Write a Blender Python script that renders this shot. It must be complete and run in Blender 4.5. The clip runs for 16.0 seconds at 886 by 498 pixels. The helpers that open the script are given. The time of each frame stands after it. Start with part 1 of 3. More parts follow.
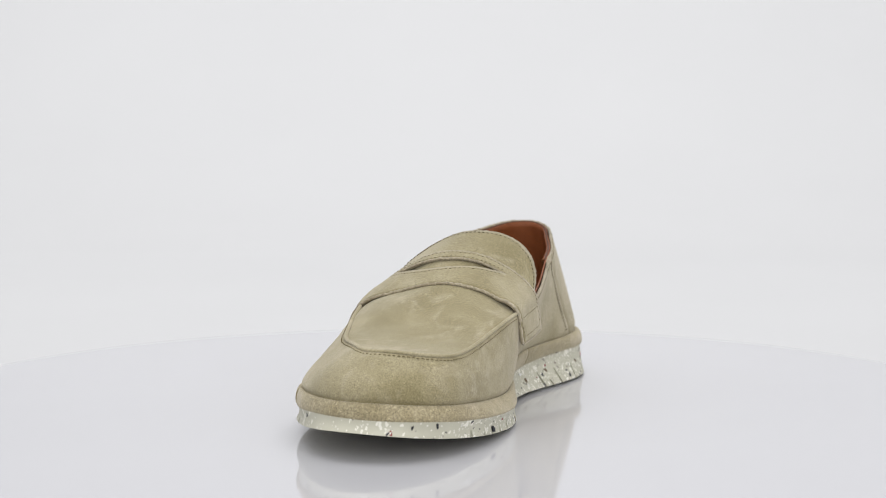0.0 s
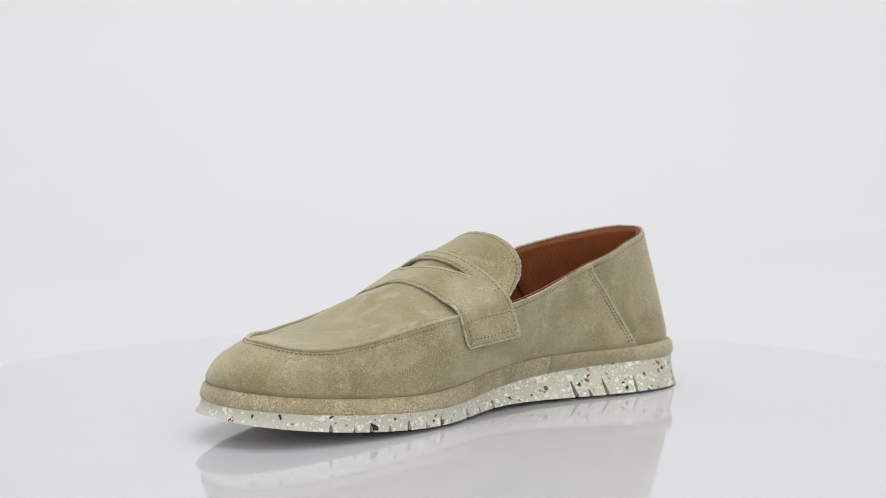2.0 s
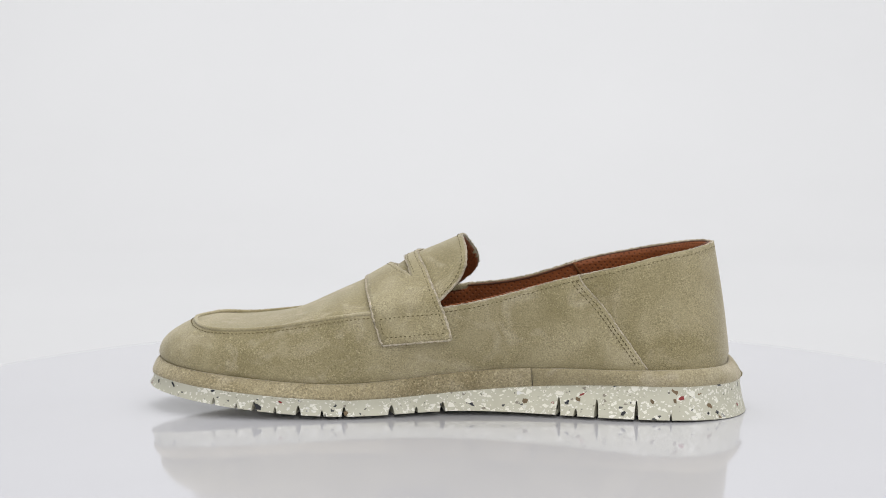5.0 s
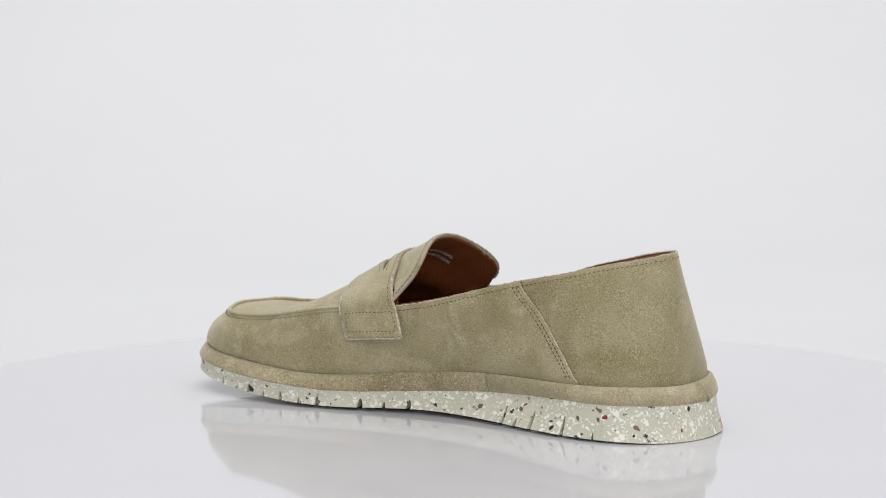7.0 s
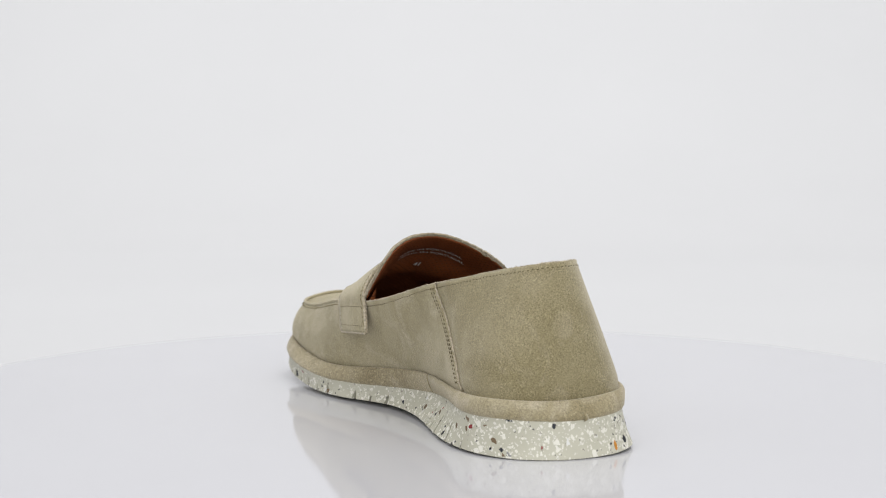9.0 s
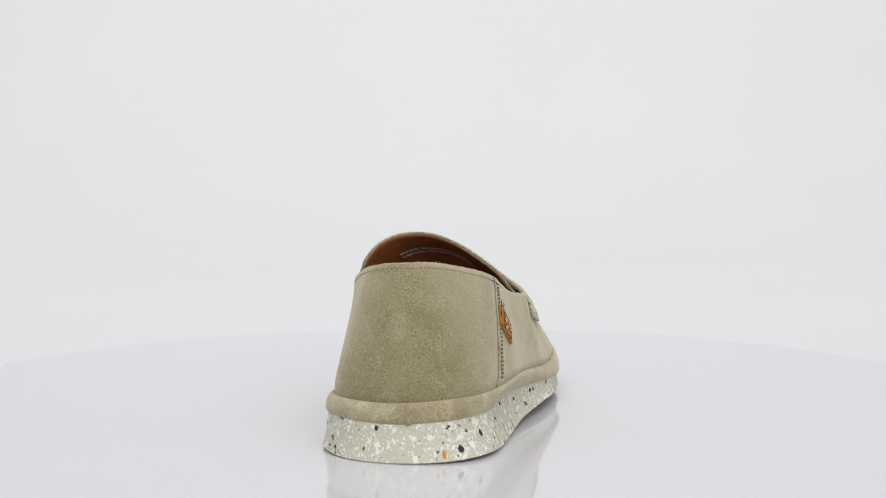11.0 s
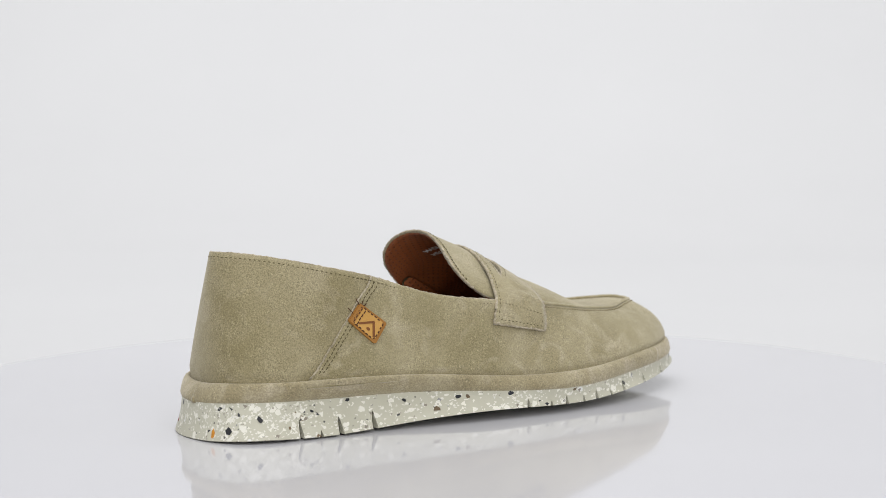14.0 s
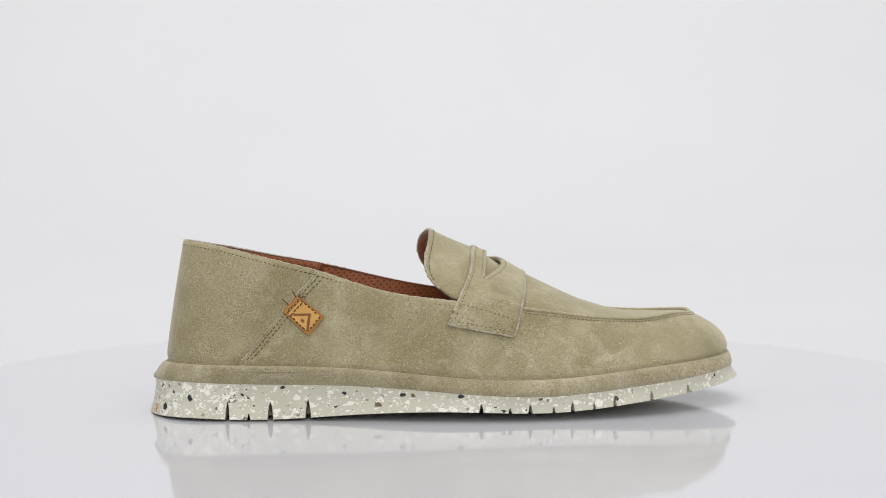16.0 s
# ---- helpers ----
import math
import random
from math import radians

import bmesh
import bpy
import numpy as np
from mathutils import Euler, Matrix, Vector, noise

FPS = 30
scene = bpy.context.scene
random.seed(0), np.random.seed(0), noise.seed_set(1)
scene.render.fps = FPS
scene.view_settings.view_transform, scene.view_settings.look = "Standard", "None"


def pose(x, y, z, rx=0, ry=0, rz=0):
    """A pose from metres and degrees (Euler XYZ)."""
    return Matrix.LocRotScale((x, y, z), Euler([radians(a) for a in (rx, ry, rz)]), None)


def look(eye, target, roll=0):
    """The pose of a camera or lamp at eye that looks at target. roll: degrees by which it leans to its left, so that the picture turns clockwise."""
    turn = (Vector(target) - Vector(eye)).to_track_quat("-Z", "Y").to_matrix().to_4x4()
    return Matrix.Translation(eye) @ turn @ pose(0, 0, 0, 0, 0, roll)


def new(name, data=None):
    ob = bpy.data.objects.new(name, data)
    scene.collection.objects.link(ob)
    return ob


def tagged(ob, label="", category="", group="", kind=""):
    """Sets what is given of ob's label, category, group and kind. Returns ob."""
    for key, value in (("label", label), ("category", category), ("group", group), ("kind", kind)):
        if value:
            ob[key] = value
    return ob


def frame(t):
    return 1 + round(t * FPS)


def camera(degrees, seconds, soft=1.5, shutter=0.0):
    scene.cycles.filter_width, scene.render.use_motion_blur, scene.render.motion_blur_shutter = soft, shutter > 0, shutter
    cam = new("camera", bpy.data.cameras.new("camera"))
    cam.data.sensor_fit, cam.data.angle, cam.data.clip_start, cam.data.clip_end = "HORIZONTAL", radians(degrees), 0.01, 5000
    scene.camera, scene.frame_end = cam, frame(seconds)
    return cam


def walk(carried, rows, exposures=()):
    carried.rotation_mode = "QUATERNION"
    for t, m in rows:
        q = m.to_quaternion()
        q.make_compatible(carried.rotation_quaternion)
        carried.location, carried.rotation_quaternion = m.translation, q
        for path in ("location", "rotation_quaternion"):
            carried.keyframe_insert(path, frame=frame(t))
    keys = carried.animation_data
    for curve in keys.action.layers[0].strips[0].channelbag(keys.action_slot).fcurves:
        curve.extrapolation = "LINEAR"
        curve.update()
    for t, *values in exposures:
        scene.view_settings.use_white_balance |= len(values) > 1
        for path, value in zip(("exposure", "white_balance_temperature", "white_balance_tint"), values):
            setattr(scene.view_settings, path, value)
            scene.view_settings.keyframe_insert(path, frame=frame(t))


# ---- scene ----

# camera: fixed on a tripod before the turntable
EYE = (0.0, -0.89, 0.1570)
cam = camera(27.484, 16.0, soft=0.8)
cam.data.dof.use_dof, cam.data.dof.focus_distance, cam.data.dof.aperture_fstop = True, 0.838, 13.0
walk(cam, [(0.0, pose(*EYE, 84.891, 0.04, 0.162)), (16.0, pose(*EYE, 84.891, 0.04, 0.162))])

# light: white studio, soft boxes overhead and in front, fill added for the backdrop
world = bpy.data.worlds.new("studio")
scene.world = world
world.use_nodes = True
world.node_tree.nodes["Background"].inputs[0].default_value = (0.985, 0.985, 1.0, 1)
world.node_tree.nodes["Background"].inputs[1].default_value = 0.62


def softbox(name, at, aim, size, power, colour=(1, 1, 1)):
    lamp = bpy.data.lights.new(name, "AREA")
    lamp.shape, lamp.size, lamp.size_y, lamp.energy, lamp.color = "RECTANGLE", size[0], size[1], power, colour
    ob = new(name, lamp)
    ob.matrix_world = look(at, aim)
    return ob


softbox("softbox_top", (0.0, -0.25, 1.1), (0, -0.02, 0), (1.0, 0.7), 3.7)
softbox("softbox_front", (0.25, -1.3, 0.60), (0, 0, 0.03), (1.2, 0.8), 5.9)
# unseen fill lamp, added to lift the backdrop's brightness
softbox("backdrop_fill", (0.0, 0.7, 2.4), (0, 2.2, 1.1), (2.6, 0.7), 38.5)
scene.view_settings.exposure = 0.0


# ---- materials ----
def nodes_of(name):
    m = bpy.data.materials.new(name)
    m.use_nodes = True
    return m, m.node_tree, m.node_tree.nodes["Principled BSDF"]


def add(tree, kind, links=(), operation="", feature="", voronoi_dimensions=""):
    """A node with its settings; links: (input, socket) pairs, where a plain value sets the input."""
    n = tree.nodes.new(kind)
    if operation:
        n.operation = operation
    if feature:
        n.feature = feature
    if voronoi_dimensions:
        n.voronoi_dimensions = voronoi_dimensions
    for key, value in links:
        if hasattr(value, "is_output"):
            tree.links.new(value, n.inputs[key])
        else:
            n.inputs[key].default_value = value
    return n


def ramp(tree, socket, stops):
    n = tree.nodes.new("ShaderNodeValToRGB")
    tree.links.new(socket, n.inputs[0])
    el = n.color_ramp.elements
    while len(el) < len(stops):
        el.new(0.5)
    for e, (p, c) in zip(el, stops):
        e.position = p
        e.color = (*c, 1) if not isinstance(c, float) else (c, c, c, 1)
    return n.outputs[0]


def blend(tree, fac, a, b, mode="MIX"):
    n = tree.nodes.new("ShaderNodeMix")
    n.data_type, n.blend_type = "RGBA", mode
    for i, v in ((0, fac), (6, a), (7, b)):
        if hasattr(v, "is_output"):
            tree.links.new(v, n.inputs[i])
        else:
            n.inputs[i].default_value = v if i == 0 else (*v, 1)
    return n.outputs[2]


def bump(tree, bsdf, height, strength, distance):
    n = add(tree, "ShaderNodeBump", [("Height", height), ("Strength", strength), ("Distance", distance)])
    tree.links.new(n.outputs[0], bsdf.inputs["Normal"])


def suede(name, dark, mid, light, grain=1.0, fleck=0.75, share=0.665, depth=1.0, brushed=0.5, seed=0.0):
    """Napped leather: soft clouds, pale brushed patches, and fibres that stand up in places."""
    m, t, b = nodes_of(name)
    raw = t.nodes.new("ShaderNodeTexCoord").outputs["Object"]
    co = add(t, "ShaderNodeMapping", [("Vector", raw), ("Location", (seed, seed * 0.7, seed * 1.3))]).outputs[0]
    big = add(t, "ShaderNodeTexNoise", [("Vector", co), ("Scale", 30.0), ("Detail", 3.0), ("Roughness", 0.5), ("Distortion", 0.8)]).outputs[0]
    streak = add(t, "ShaderNodeMapping", [("Vector", co), ("Rotation", (0.3, 0.5, 0.4)), ("Scale", (46.0, 62.0, 52.0))]).outputs[0]
    patch = add(t, "ShaderNodeTexNoise", [("Vector", streak), ("Scale", 1.0), ("Detail", 6.0), ("Roughness", 0.62), ("Distortion", 1.3)]).outputs[0]
    ruffle = add(t, "ShaderNodeTexNoise", [("Vector", co), ("Scale", 95.0), ("Detail", 4.0), ("Roughness", 0.6)]).outputs[0]
    fine = add(t, "ShaderNodeTexNoise", [("Vector", co), ("Scale", 1300.0 / grain), ("Detail", 3.0), ("Roughness", 0.7)]).outputs[0]
    spots = add(t, "ShaderNodeTexNoise", [("Vector", co), ("Scale", 1000.0 / grain), ("Detail", 1.0)]).outputs[0]
    col = ramp(t, big, [(0.33, dark), (0.5, mid), (0.69, light)])
    brush = ramp(t, patch, [(0.52, 0.0), (0.70, float(brushed))])
    col = blend(t, brush, col, (light[0] * 1.16, light[1] * 1.16, light[2] * 1.28))
    amount = ramp(t, ruffle, [(0.36, 0.65), (0.60, 1.0)])
    grainy = ramp(t, fine, [(0.30, 1 - 0.34 * depth), (0.5, 1.0), (0.69, 1 + 0.30 * depth)])
    col = blend(t, amount, col, blend(t, 1.0, col, grainy, "MULTIPLY"))
    nap = ramp(t, ruffle, [(0.40, 0.35), (0.62, 1.0)])
    spot = add(t, "ShaderNodeMath", [(0, ramp(t, spots, [(share, 0.0), (share + 0.04, float(fleck))])), (1, nap)], operation="MULTIPLY").outputs[0]
    col = blend(t, spot, col, tuple(min(1.0, c * 1.5) for c in light))
    pit = add(t, "ShaderNodeMath", [(0, ramp(t, spots, [(0.97 - share, float(fleck)), (1.02 - share, 0.0)])), (1, nap)], operation="MULTIPLY").outputs[0]
    col = blend(t, pit, col, tuple(c * 0.72 for c in dark))
    t.links.new(col, b.inputs["Base Color"])
    b.inputs["Roughness"].default_value = 0.95
    b.inputs["Specular IOR Level"].default_value = 0.10
    b.inputs["Sheen Weight"].default_value = 0.52
    b.inputs["Sheen Roughness"].default_value = 0.5
    b.inputs["Sheen Tint"].default_value = (0.97, 0.91, 0.79, 1)
    rough = add(t, "ShaderNodeMath", [(0, fine), (1, spots)], operation="ADD").outputs[0]
    rough = add(t, "ShaderNodeMath", [(0, rough), (1, amount)], operation="MULTIPLY").outputs[0]
    bump(t, b, rough, 0.55, 0.0004 * grain)
    return m


def terrazzo(name):
    """Pale rubber with angular shards of cream, grey, brown and black crumb."""
    m, t, b = nodes_of(name)
    co = t.nodes.new("ShaderNodeTexCoord").outputs["Object"]
    wob = add(t, "ShaderNodeTexNoise", [("Vector", co), ("Scale", 420.0), ("Detail", 2.0)])
    off = add(t, "ShaderNodeVectorMath", [(0, wob.outputs[1]), (1, (0.0016, 0.0016, 0.0016))], operation="MULTIPLY").outputs[0]
    warped = add(t, "ShaderNodeVectorMath", [(0, co), (1, off)], operation="ADD").outputs[0]
    slivers = add(t, "ShaderNodeMapping", [("Vector", warped), ("Rotation", (0.5, 0.9, 0.3)), ("Scale", (0.75, 1.25, 1.0))]).outputs[0]
    cloud = add(t, "ShaderNodeTexNoise", [("Vector", co), ("Scale", 60.0), ("Detail", 4.0)]).outputs[0]
    col = ramp(t, cloud, [(0.3, (0.54, 0.525, 0.415)), (0.7, (0.61, 0.595, 0.48))])
    # crumb lies in drifts and thins out towards the outer toe
    drift = add(t, "ShaderNodeTexNoise", [("Vector", co), ("Scale", 36.0), ("Detail", 2.0)]).outputs[0]
    xyz = add(t, "ShaderNodeSeparateXYZ", [(0, co)])
    along = add(t, "ShaderNodeMath", [(0, xyz.outputs[1]), (1, -0.8), (2, xyz.outputs[0])], operation="MULTIPLY_ADD").outputs[0]
    thin = add(t, "ShaderNodeMapRange", [("Value", along), ("From Min", 0.07), ("From Max", 0.15), ("To Min", 0.0), ("To Max", 0.07)]).outputs[0]
    sparse = add(t, "ShaderNodeMath", [(0, drift), (1, -0.30), (2, thin)], operation="MULTIPLY_ADD").outputs[0]
    for scale, share, stops in ((430.0, 1.045, ((0.0, (0.86, 0.84, 0.74)), (0.74, (0.80, 0.80, 0.76)), (0.80, (0.30, 0.30, 0.29)), (0.87, (0.19, 0.13, 0.07)), (0.92, (0.02, 0.022, 0.03)), (0.985, (0.25, 0.03, 0.03)))),
                                (760.0, 1.03, ((0.0, (0.84, 0.82, 0.72)), (0.80, (0.72, 0.71, 0.64)), (0.88, (0.28, 0.25, 0.2)), (0.94, (0.05, 0.05, 0.05)))),
                                (1350.0, 1.03, ((0.0, (0.80, 0.78, 0.70)), (0.86, (0.4, 0.37, 0.3)), (0.95, (0.08, 0.075, 0.07))))):
        cell = add(t, "ShaderNodeTexVoronoi", [("Vector", slivers), ("Scale", scale), ("Randomness", 1.0)])
        edge = add(t, "ShaderNodeTexVoronoi", [("Vector", slivers), ("Scale", scale), ("Randomness", 1.0)], feature="DISTANCE_TO_EDGE")
        rgb = add(t, "ShaderNodeSeparateColor", [(0, cell.outputs["Color"])])
        limit = add(t, "ShaderNodeMath", [(0, sparse), (1, share)], operation="ADD").outputs[0]
        pick = add(t, "ShaderNodeMath", [(0, rgb.outputs[0]), (1, limit)], operation="GREATER_THAN").outputs[0]
        inside = add(t, "ShaderNodeMath", [(0, edge.outputs["Distance"]), (1, 0.05)], operation="GREATER_THAN").outputs[0]
        mask = add(t, "ShaderNodeMath", [(0, pick), (1, inside)], operation="MULTIPLY").outputs[0]
        n = t.nodes.new("ShaderNodeValToRGB")
        t.links.new(rgb.outputs[1], n.inputs[0])
        n.color_ramp.interpolation = "CONSTANT"
        el = n.color_ramp.elements
        while len(el) < len(stops):
            el.new(0.5)
        for e, (p, c) in zip(el, stops):
            e.position, e.color = p, (*c, 1)
        col = blend(t, mask, col, n.outputs[0])
    t.links.new(col, b.inputs["Base Color"])
    b.inputs["Roughness"].default_value = 0.55
    fine = add(t, "ShaderNodeTexNoise", [("Vector", co), ("Scale", 700.0), ("Detail", 3.0)]).outputs[0]
    bump(t, b, fine, 0.25, 0.0003)
    return m


def leather(name, dark, light, holes=False, rough=0.5):
    """Smooth leather, with rows of small punched dimples where asked."""
    m, t, b = nodes_of(name)
    tc = t.nodes.new("ShaderNodeTexCoord")
    cloud = add(t, "ShaderNodeTexNoise", [("Vector", tc.outputs["Object"]), ("Scale", 90.0), ("Detail", 5.0)]).outputs[0]
    col = ramp(t, cloud, [(0.3, dark), (0.7, light)])
    fine = add(t, "ShaderNodeTexNoise", [("Vector", tc.outputs["Object"]), ("Scale", 1300.0), ("Detail", 2.0)]).outputs[0]
    height = fine
    if holes:
        uv = add(t, "ShaderNodeMapping", [("Vector", tc.outputs["UV"]), ("Rotation", (0, 0, 0.785)), ("Scale", (430.0, 430.0, 430.0))]).outputs[0]
        dots = add(t, "ShaderNodeTexVoronoi", [("Vector", uv), ("Scale", 1.0), ("Randomness", 0.0)], voronoi_dimensions="2D").outputs["Distance"]
        d = ramp(t, dots, [(0.12, 0.0), (0.27, 1.0)])
        col = blend(t, d, tuple(c * 0.74 for c in dark), col)
        height = add(t, "ShaderNodeMath", [(0, fine), (1, 0.15)], operation="MULTIPLY").outputs[0]
        height = add(t, "ShaderNodeMath", [(0, height), (1, d)], operation="ADD").outputs[0]
    t.links.new(col, b.inputs["Base Color"])
    b.inputs["Roughness"].default_value = rough
    b.inputs["Specular IOR Level"].default_value = 0.35
    bump(t, b, height, 0.6, 0.0009 if holes else 0.0002)
    return m


def painted(name, colour, rough, spread=0.03, scale=8.0, coat=0.0, gloss=0.5):
    """Plain surface with a faint cloudiness and fine unevenness."""
    m, t, b = nodes_of(name)
    co = t.nodes.new("ShaderNodeTexCoord").outputs["Object"]
    cloud = add(t, "ShaderNodeTexNoise", [("Vector", co), ("Scale", scale), ("Detail", 4.0)]).outputs[0]
    col = ramp(t, cloud, [(0.3, tuple(c * (1 - spread) for c in colour)), (0.7, colour)])
    t.links.new(col, b.inputs["Base Color"])
    r = ramp(t, cloud, [(0.3, float(rough)), (0.7, float(rough * 1.25))])
    t.links.new(r, b.inputs["Roughness"])
    b.inputs["Coat Weight"].default_value = coat
    b.inputs["Specular IOR Level"].default_value = gloss
    return m


SUEDE = suede("olive_sand_suede", (0.258, 0.221, 0.117), (0.306, 0.264, 0.149), (0.375, 0.327, 0.202), 0.8, 0.65, 0.648, 1.2, 0.8)
STRAP = suede("strap_suede", (0.270, 0.230, 0.125), (0.325, 0.281, 0.164), (0.395, 0.347, 0.220), 0.85, 0.6, 0.648, 1.3, 0.5, 3.7)
NAPPED = suede("napped_heel_suede", (0.242, 0.205, 0.107), (0.284, 0.244, 0.137), (0.338, 0.293, 0.178), 0.78, 0.6, 0.64, 1.4, 0.5, 1.9)
RIDGE = suede("folded_seam_suede", (0.31, 0.267, 0.15), (0.365, 0.317, 0.19), (0.43, 0.38, 0.25), 1.0, 0.5, 0.67, 1.0, 0.4)
RAND = suede("sand_rand_suede", (0.275, 0.228, 0.128), (0.345, 0.292, 0.176), (0.43, 0.372, 0.245), 1.15, 0.75, 0.645, 1.5, 0.5, 2.3)
SMOOTH_RAND = suede("smooth_rand_suede", (0.285, 0.239, 0.137), (0.350, 0.299, 0.182), (0.425, 0.373, 0.25), 1.0, 0.55, 0.66, 1.2, 0.6, 4.1)
RAW = suede("raw_suede_edge", (0.29, 0.246, 0.165), (0.385, 0.333, 0.235), (0.50, 0.44, 0.33), 1.5, 0.5, 0.66, 1.4, 0.4)
SOLE = terrazzo("speckled_rubber")
LINING = leather("cognac_lining", (0.235, 0.068, 0.021), (0.33, 0.101, 0.032), True, 0.5)
PATCH = leather("tan_patch_leather", (0.50, 0.265, 0.06), (0.60, 0.335, 0.09), False, 0.5)
TAN_EDGE = leather("tan_patch_margin", (0.29, 0.125, 0.022), (0.40, 0.19, 0.04), False, 0.55)
BURNT = leather("burnt_patch_edge", (0.15, 0.052, 0.013), (0.21, 0.078, 0.02), False, 0.55)
BINDING = leather("dark_binding", (0.075, 0.030, 0.016), (0.11, 0.045, 0.022), False, 0.6)
INSOLE = leather("insole_leather", (0.014, 0.013, 0.012), (0.022, 0.021, 0.020), False, 0.5)
THREAD = painted("olive_thread", (0.115, 0.091, 0.037), 0.8, 0.3, 900.0)
TAN_THREAD = painted("tan_thread", (0.20, 0.16, 0.075), 0.8, 0.3, 900.0)
BROWN_THREAD = painted("brown_thread", (0.09, 0.035, 0.015), 0.8, 0.3, 900.0)
PRINT = painted("silver_print", (0.86, 0.85, 0.84), 0.5, 0.1, 400.0)
ACRYLIC = painted("white_acrylic", (0.600, 0.598, 0.628), 0.06, 0.02, 6.0)
PAPER = painted("white_paper_sweep", (0.675, 0.676, 0.682), 0.9, 0.02, 3.0, 0.0, 0.05)
BLACK_CHIP = painted("black_crumb", (0.02, 0.021, 0.026), 0.5, 0.4, 900.0)
BROWN_CHIP = painted("brown_crumb", (0.20, 0.14, 0.075), 0.55, 0.4, 900.0)
RED_CHIP = painted("red_crumb", (0.33, 0.035, 0.035), 0.5, 0.4, 900.0)
ORANGE_CHIP = painted("orange_crumb", (0.74, 0.31, 0.03), 0.5, 0.3, 900.0)


# ---- splines and surfaces of the shoe, in millimetres: x to the toe, y to the inner side, z up ----
SOLE_FOOT = [(-148.1, -2.4, -0.4), (-142.7, -28.1, 0.3), (-124.2, -42.1, 1.6), (-90.6, -42.4, -0.5), (-47.7, -42.2, 2.6), (-1.4, -51.5, 5.3), (45.9, -51.1, 2.2), (87.8, -43.2, 6.6), (122.0, -24.3, 8.9), (144.7, -5.9, 12.1), (148.5, 14.9, 12.5), (142.5, 35.8, 10.7), (117.1, 50.9, 6.8), (78.0, 55.1, 2.6), (35.7, 50.6, 0.4), (-2.3, 30.3, 2.5), (-41.2, 29.3, 1.4), (-82.4, 39.0, 1.0), (-118.0, 38.7, 0.6), (-141.0, 22.6, -0.4)]
SOLE_TOP = [(-144.8, 0.3, 15.7), (-141.5, -24.3, 17.9), (-122.3, -36.9, 18.0), (-86.4, -36.1, 16.6), (-42.0, -38.6, 16.6), (3.2, -49.9, 13.2), (44.9, -52.0, 10.9), (83.4, -39.3, 13.9), (118.0, -28.5, 16.6), (139.4, -8.7, 18.6), (146.6, 16.4, 18.0), (139.9, 38.8, 17.8), (114.7, 51.6, 14.4), (77.1, 55.7, 11.3), (36.1, 50.4, 8.6), (-1.2, 29.0, 11.0), (-42.8, 21.1, 13.9), (-82.1, 29.6, 16.3), (-113.5, 37.8, 16.8), (-135.3, 24.5, 16.9)]
RAND_TOP = [(-138.0, 1.5, 23.1), (-138.7, -22.7, 26.0), (-120.5, -37.8, 25.9), (-85.9, -42.3, 26.2), (-41.5, -43.1, 24.9), (5.5, -47.3, 19.0), (50.0, -48.7, 18.6), (87.9, -38.8, 22.2), (119.3, -25.2, 23.9), (139.1, -4.4, 24.2), (144.0, 16.8, 24.9), (135.0, 36.5, 23.4), (115.3, 48.4, 21.1), (80.8, 48.8, 17.5), (40.9, 49.0, 15.3), (2.5, 31.5, 19.8), (-39.4, 24.5, 23.2), (-80.8, 31.2, 22.9), (-113.9, 34.3, 24.1), (-133.2, 25.0, 24.8)]
COLLAR = [(25.4, 45.7, 51.0), (-3.9, 43.8, 52.7), (-32.0, 39.7, 59.0), (-58.6, 33.1, 67.2), (-84.1, 28.8, 71.7), (-103.0, 20.4, 77.3), (-120.7, 15.4, 81.0), (-130.0, 4.2, 83.7), (-130.1, -3.7, 83.7), (-122.8, -14.4, 83.7), (-106.5, -19.9, 80.7), (-86.1, -30.7, 75.4), (-62.0, -32.6, 70.4), (-36.1, -33.5, 60.1), (-5.8, -38.5, 56.3), (25.1, -43.7, 54.6)]
APRON_SEAM = [(5.3, 46.5, 52.6), (30.3, 45.5, 50.5), (54.7, 44.6, 46.7), (77.1, 43.3, 42.2), (96.5, 43.1, 40.5), (111.1, 41.8, 40.9), (119.4, 32.5, 42.4), (123.4, 18.9, 44.1), (122.7, 6.9, 43.0), (114.7, -0.1, 44.9), (103.3, -6.3, 43.1), (91.7, -15.7, 43.2), (75.3, -21.2, 44.4), (55.7, -27.6, 47.4), (33.5, -32.7, 50.8), (11.2, -38.0, 55.2)]
TONGUE_RIM = [(7.5, 44.0, 46.5), (1.2, 44.2, 54.6), (-5.2, 43.6, 61.4), (-11.7, 41.9, 68.2), (-13.7, 37.8, 76.3), (-11.6, 30.2, 83.6), (-7.9, 18.1, 86.8), (-8.3, 4.8, 86.2), (-10.0, -8.8, 80.8), (-12.8, -20.0, 74.0), (-11.7, -27.6, 67.7), (-6.4, -30.7, 61.2), (0.5, -33.0, 55.3)]
STRAP_FRONT = [(19.4, 47.2, 24.5), (25.0, 48.0, 35.4), (29.9, 47.6, 49.2), (32.9, 40.5, 57.2), (36.1, 28.8, 63.6), (38.5, 14.7, 67.1), (38.4, -0.2, 65.3), (36.5, -14.2, 60.4), (34.8, -26.5, 57.0), (32.6, -35.5, 51.2), (30.6, -40.0, 44.8), (28.4, -42.0, 39.0), (26.5, -43.5, 33.5)]
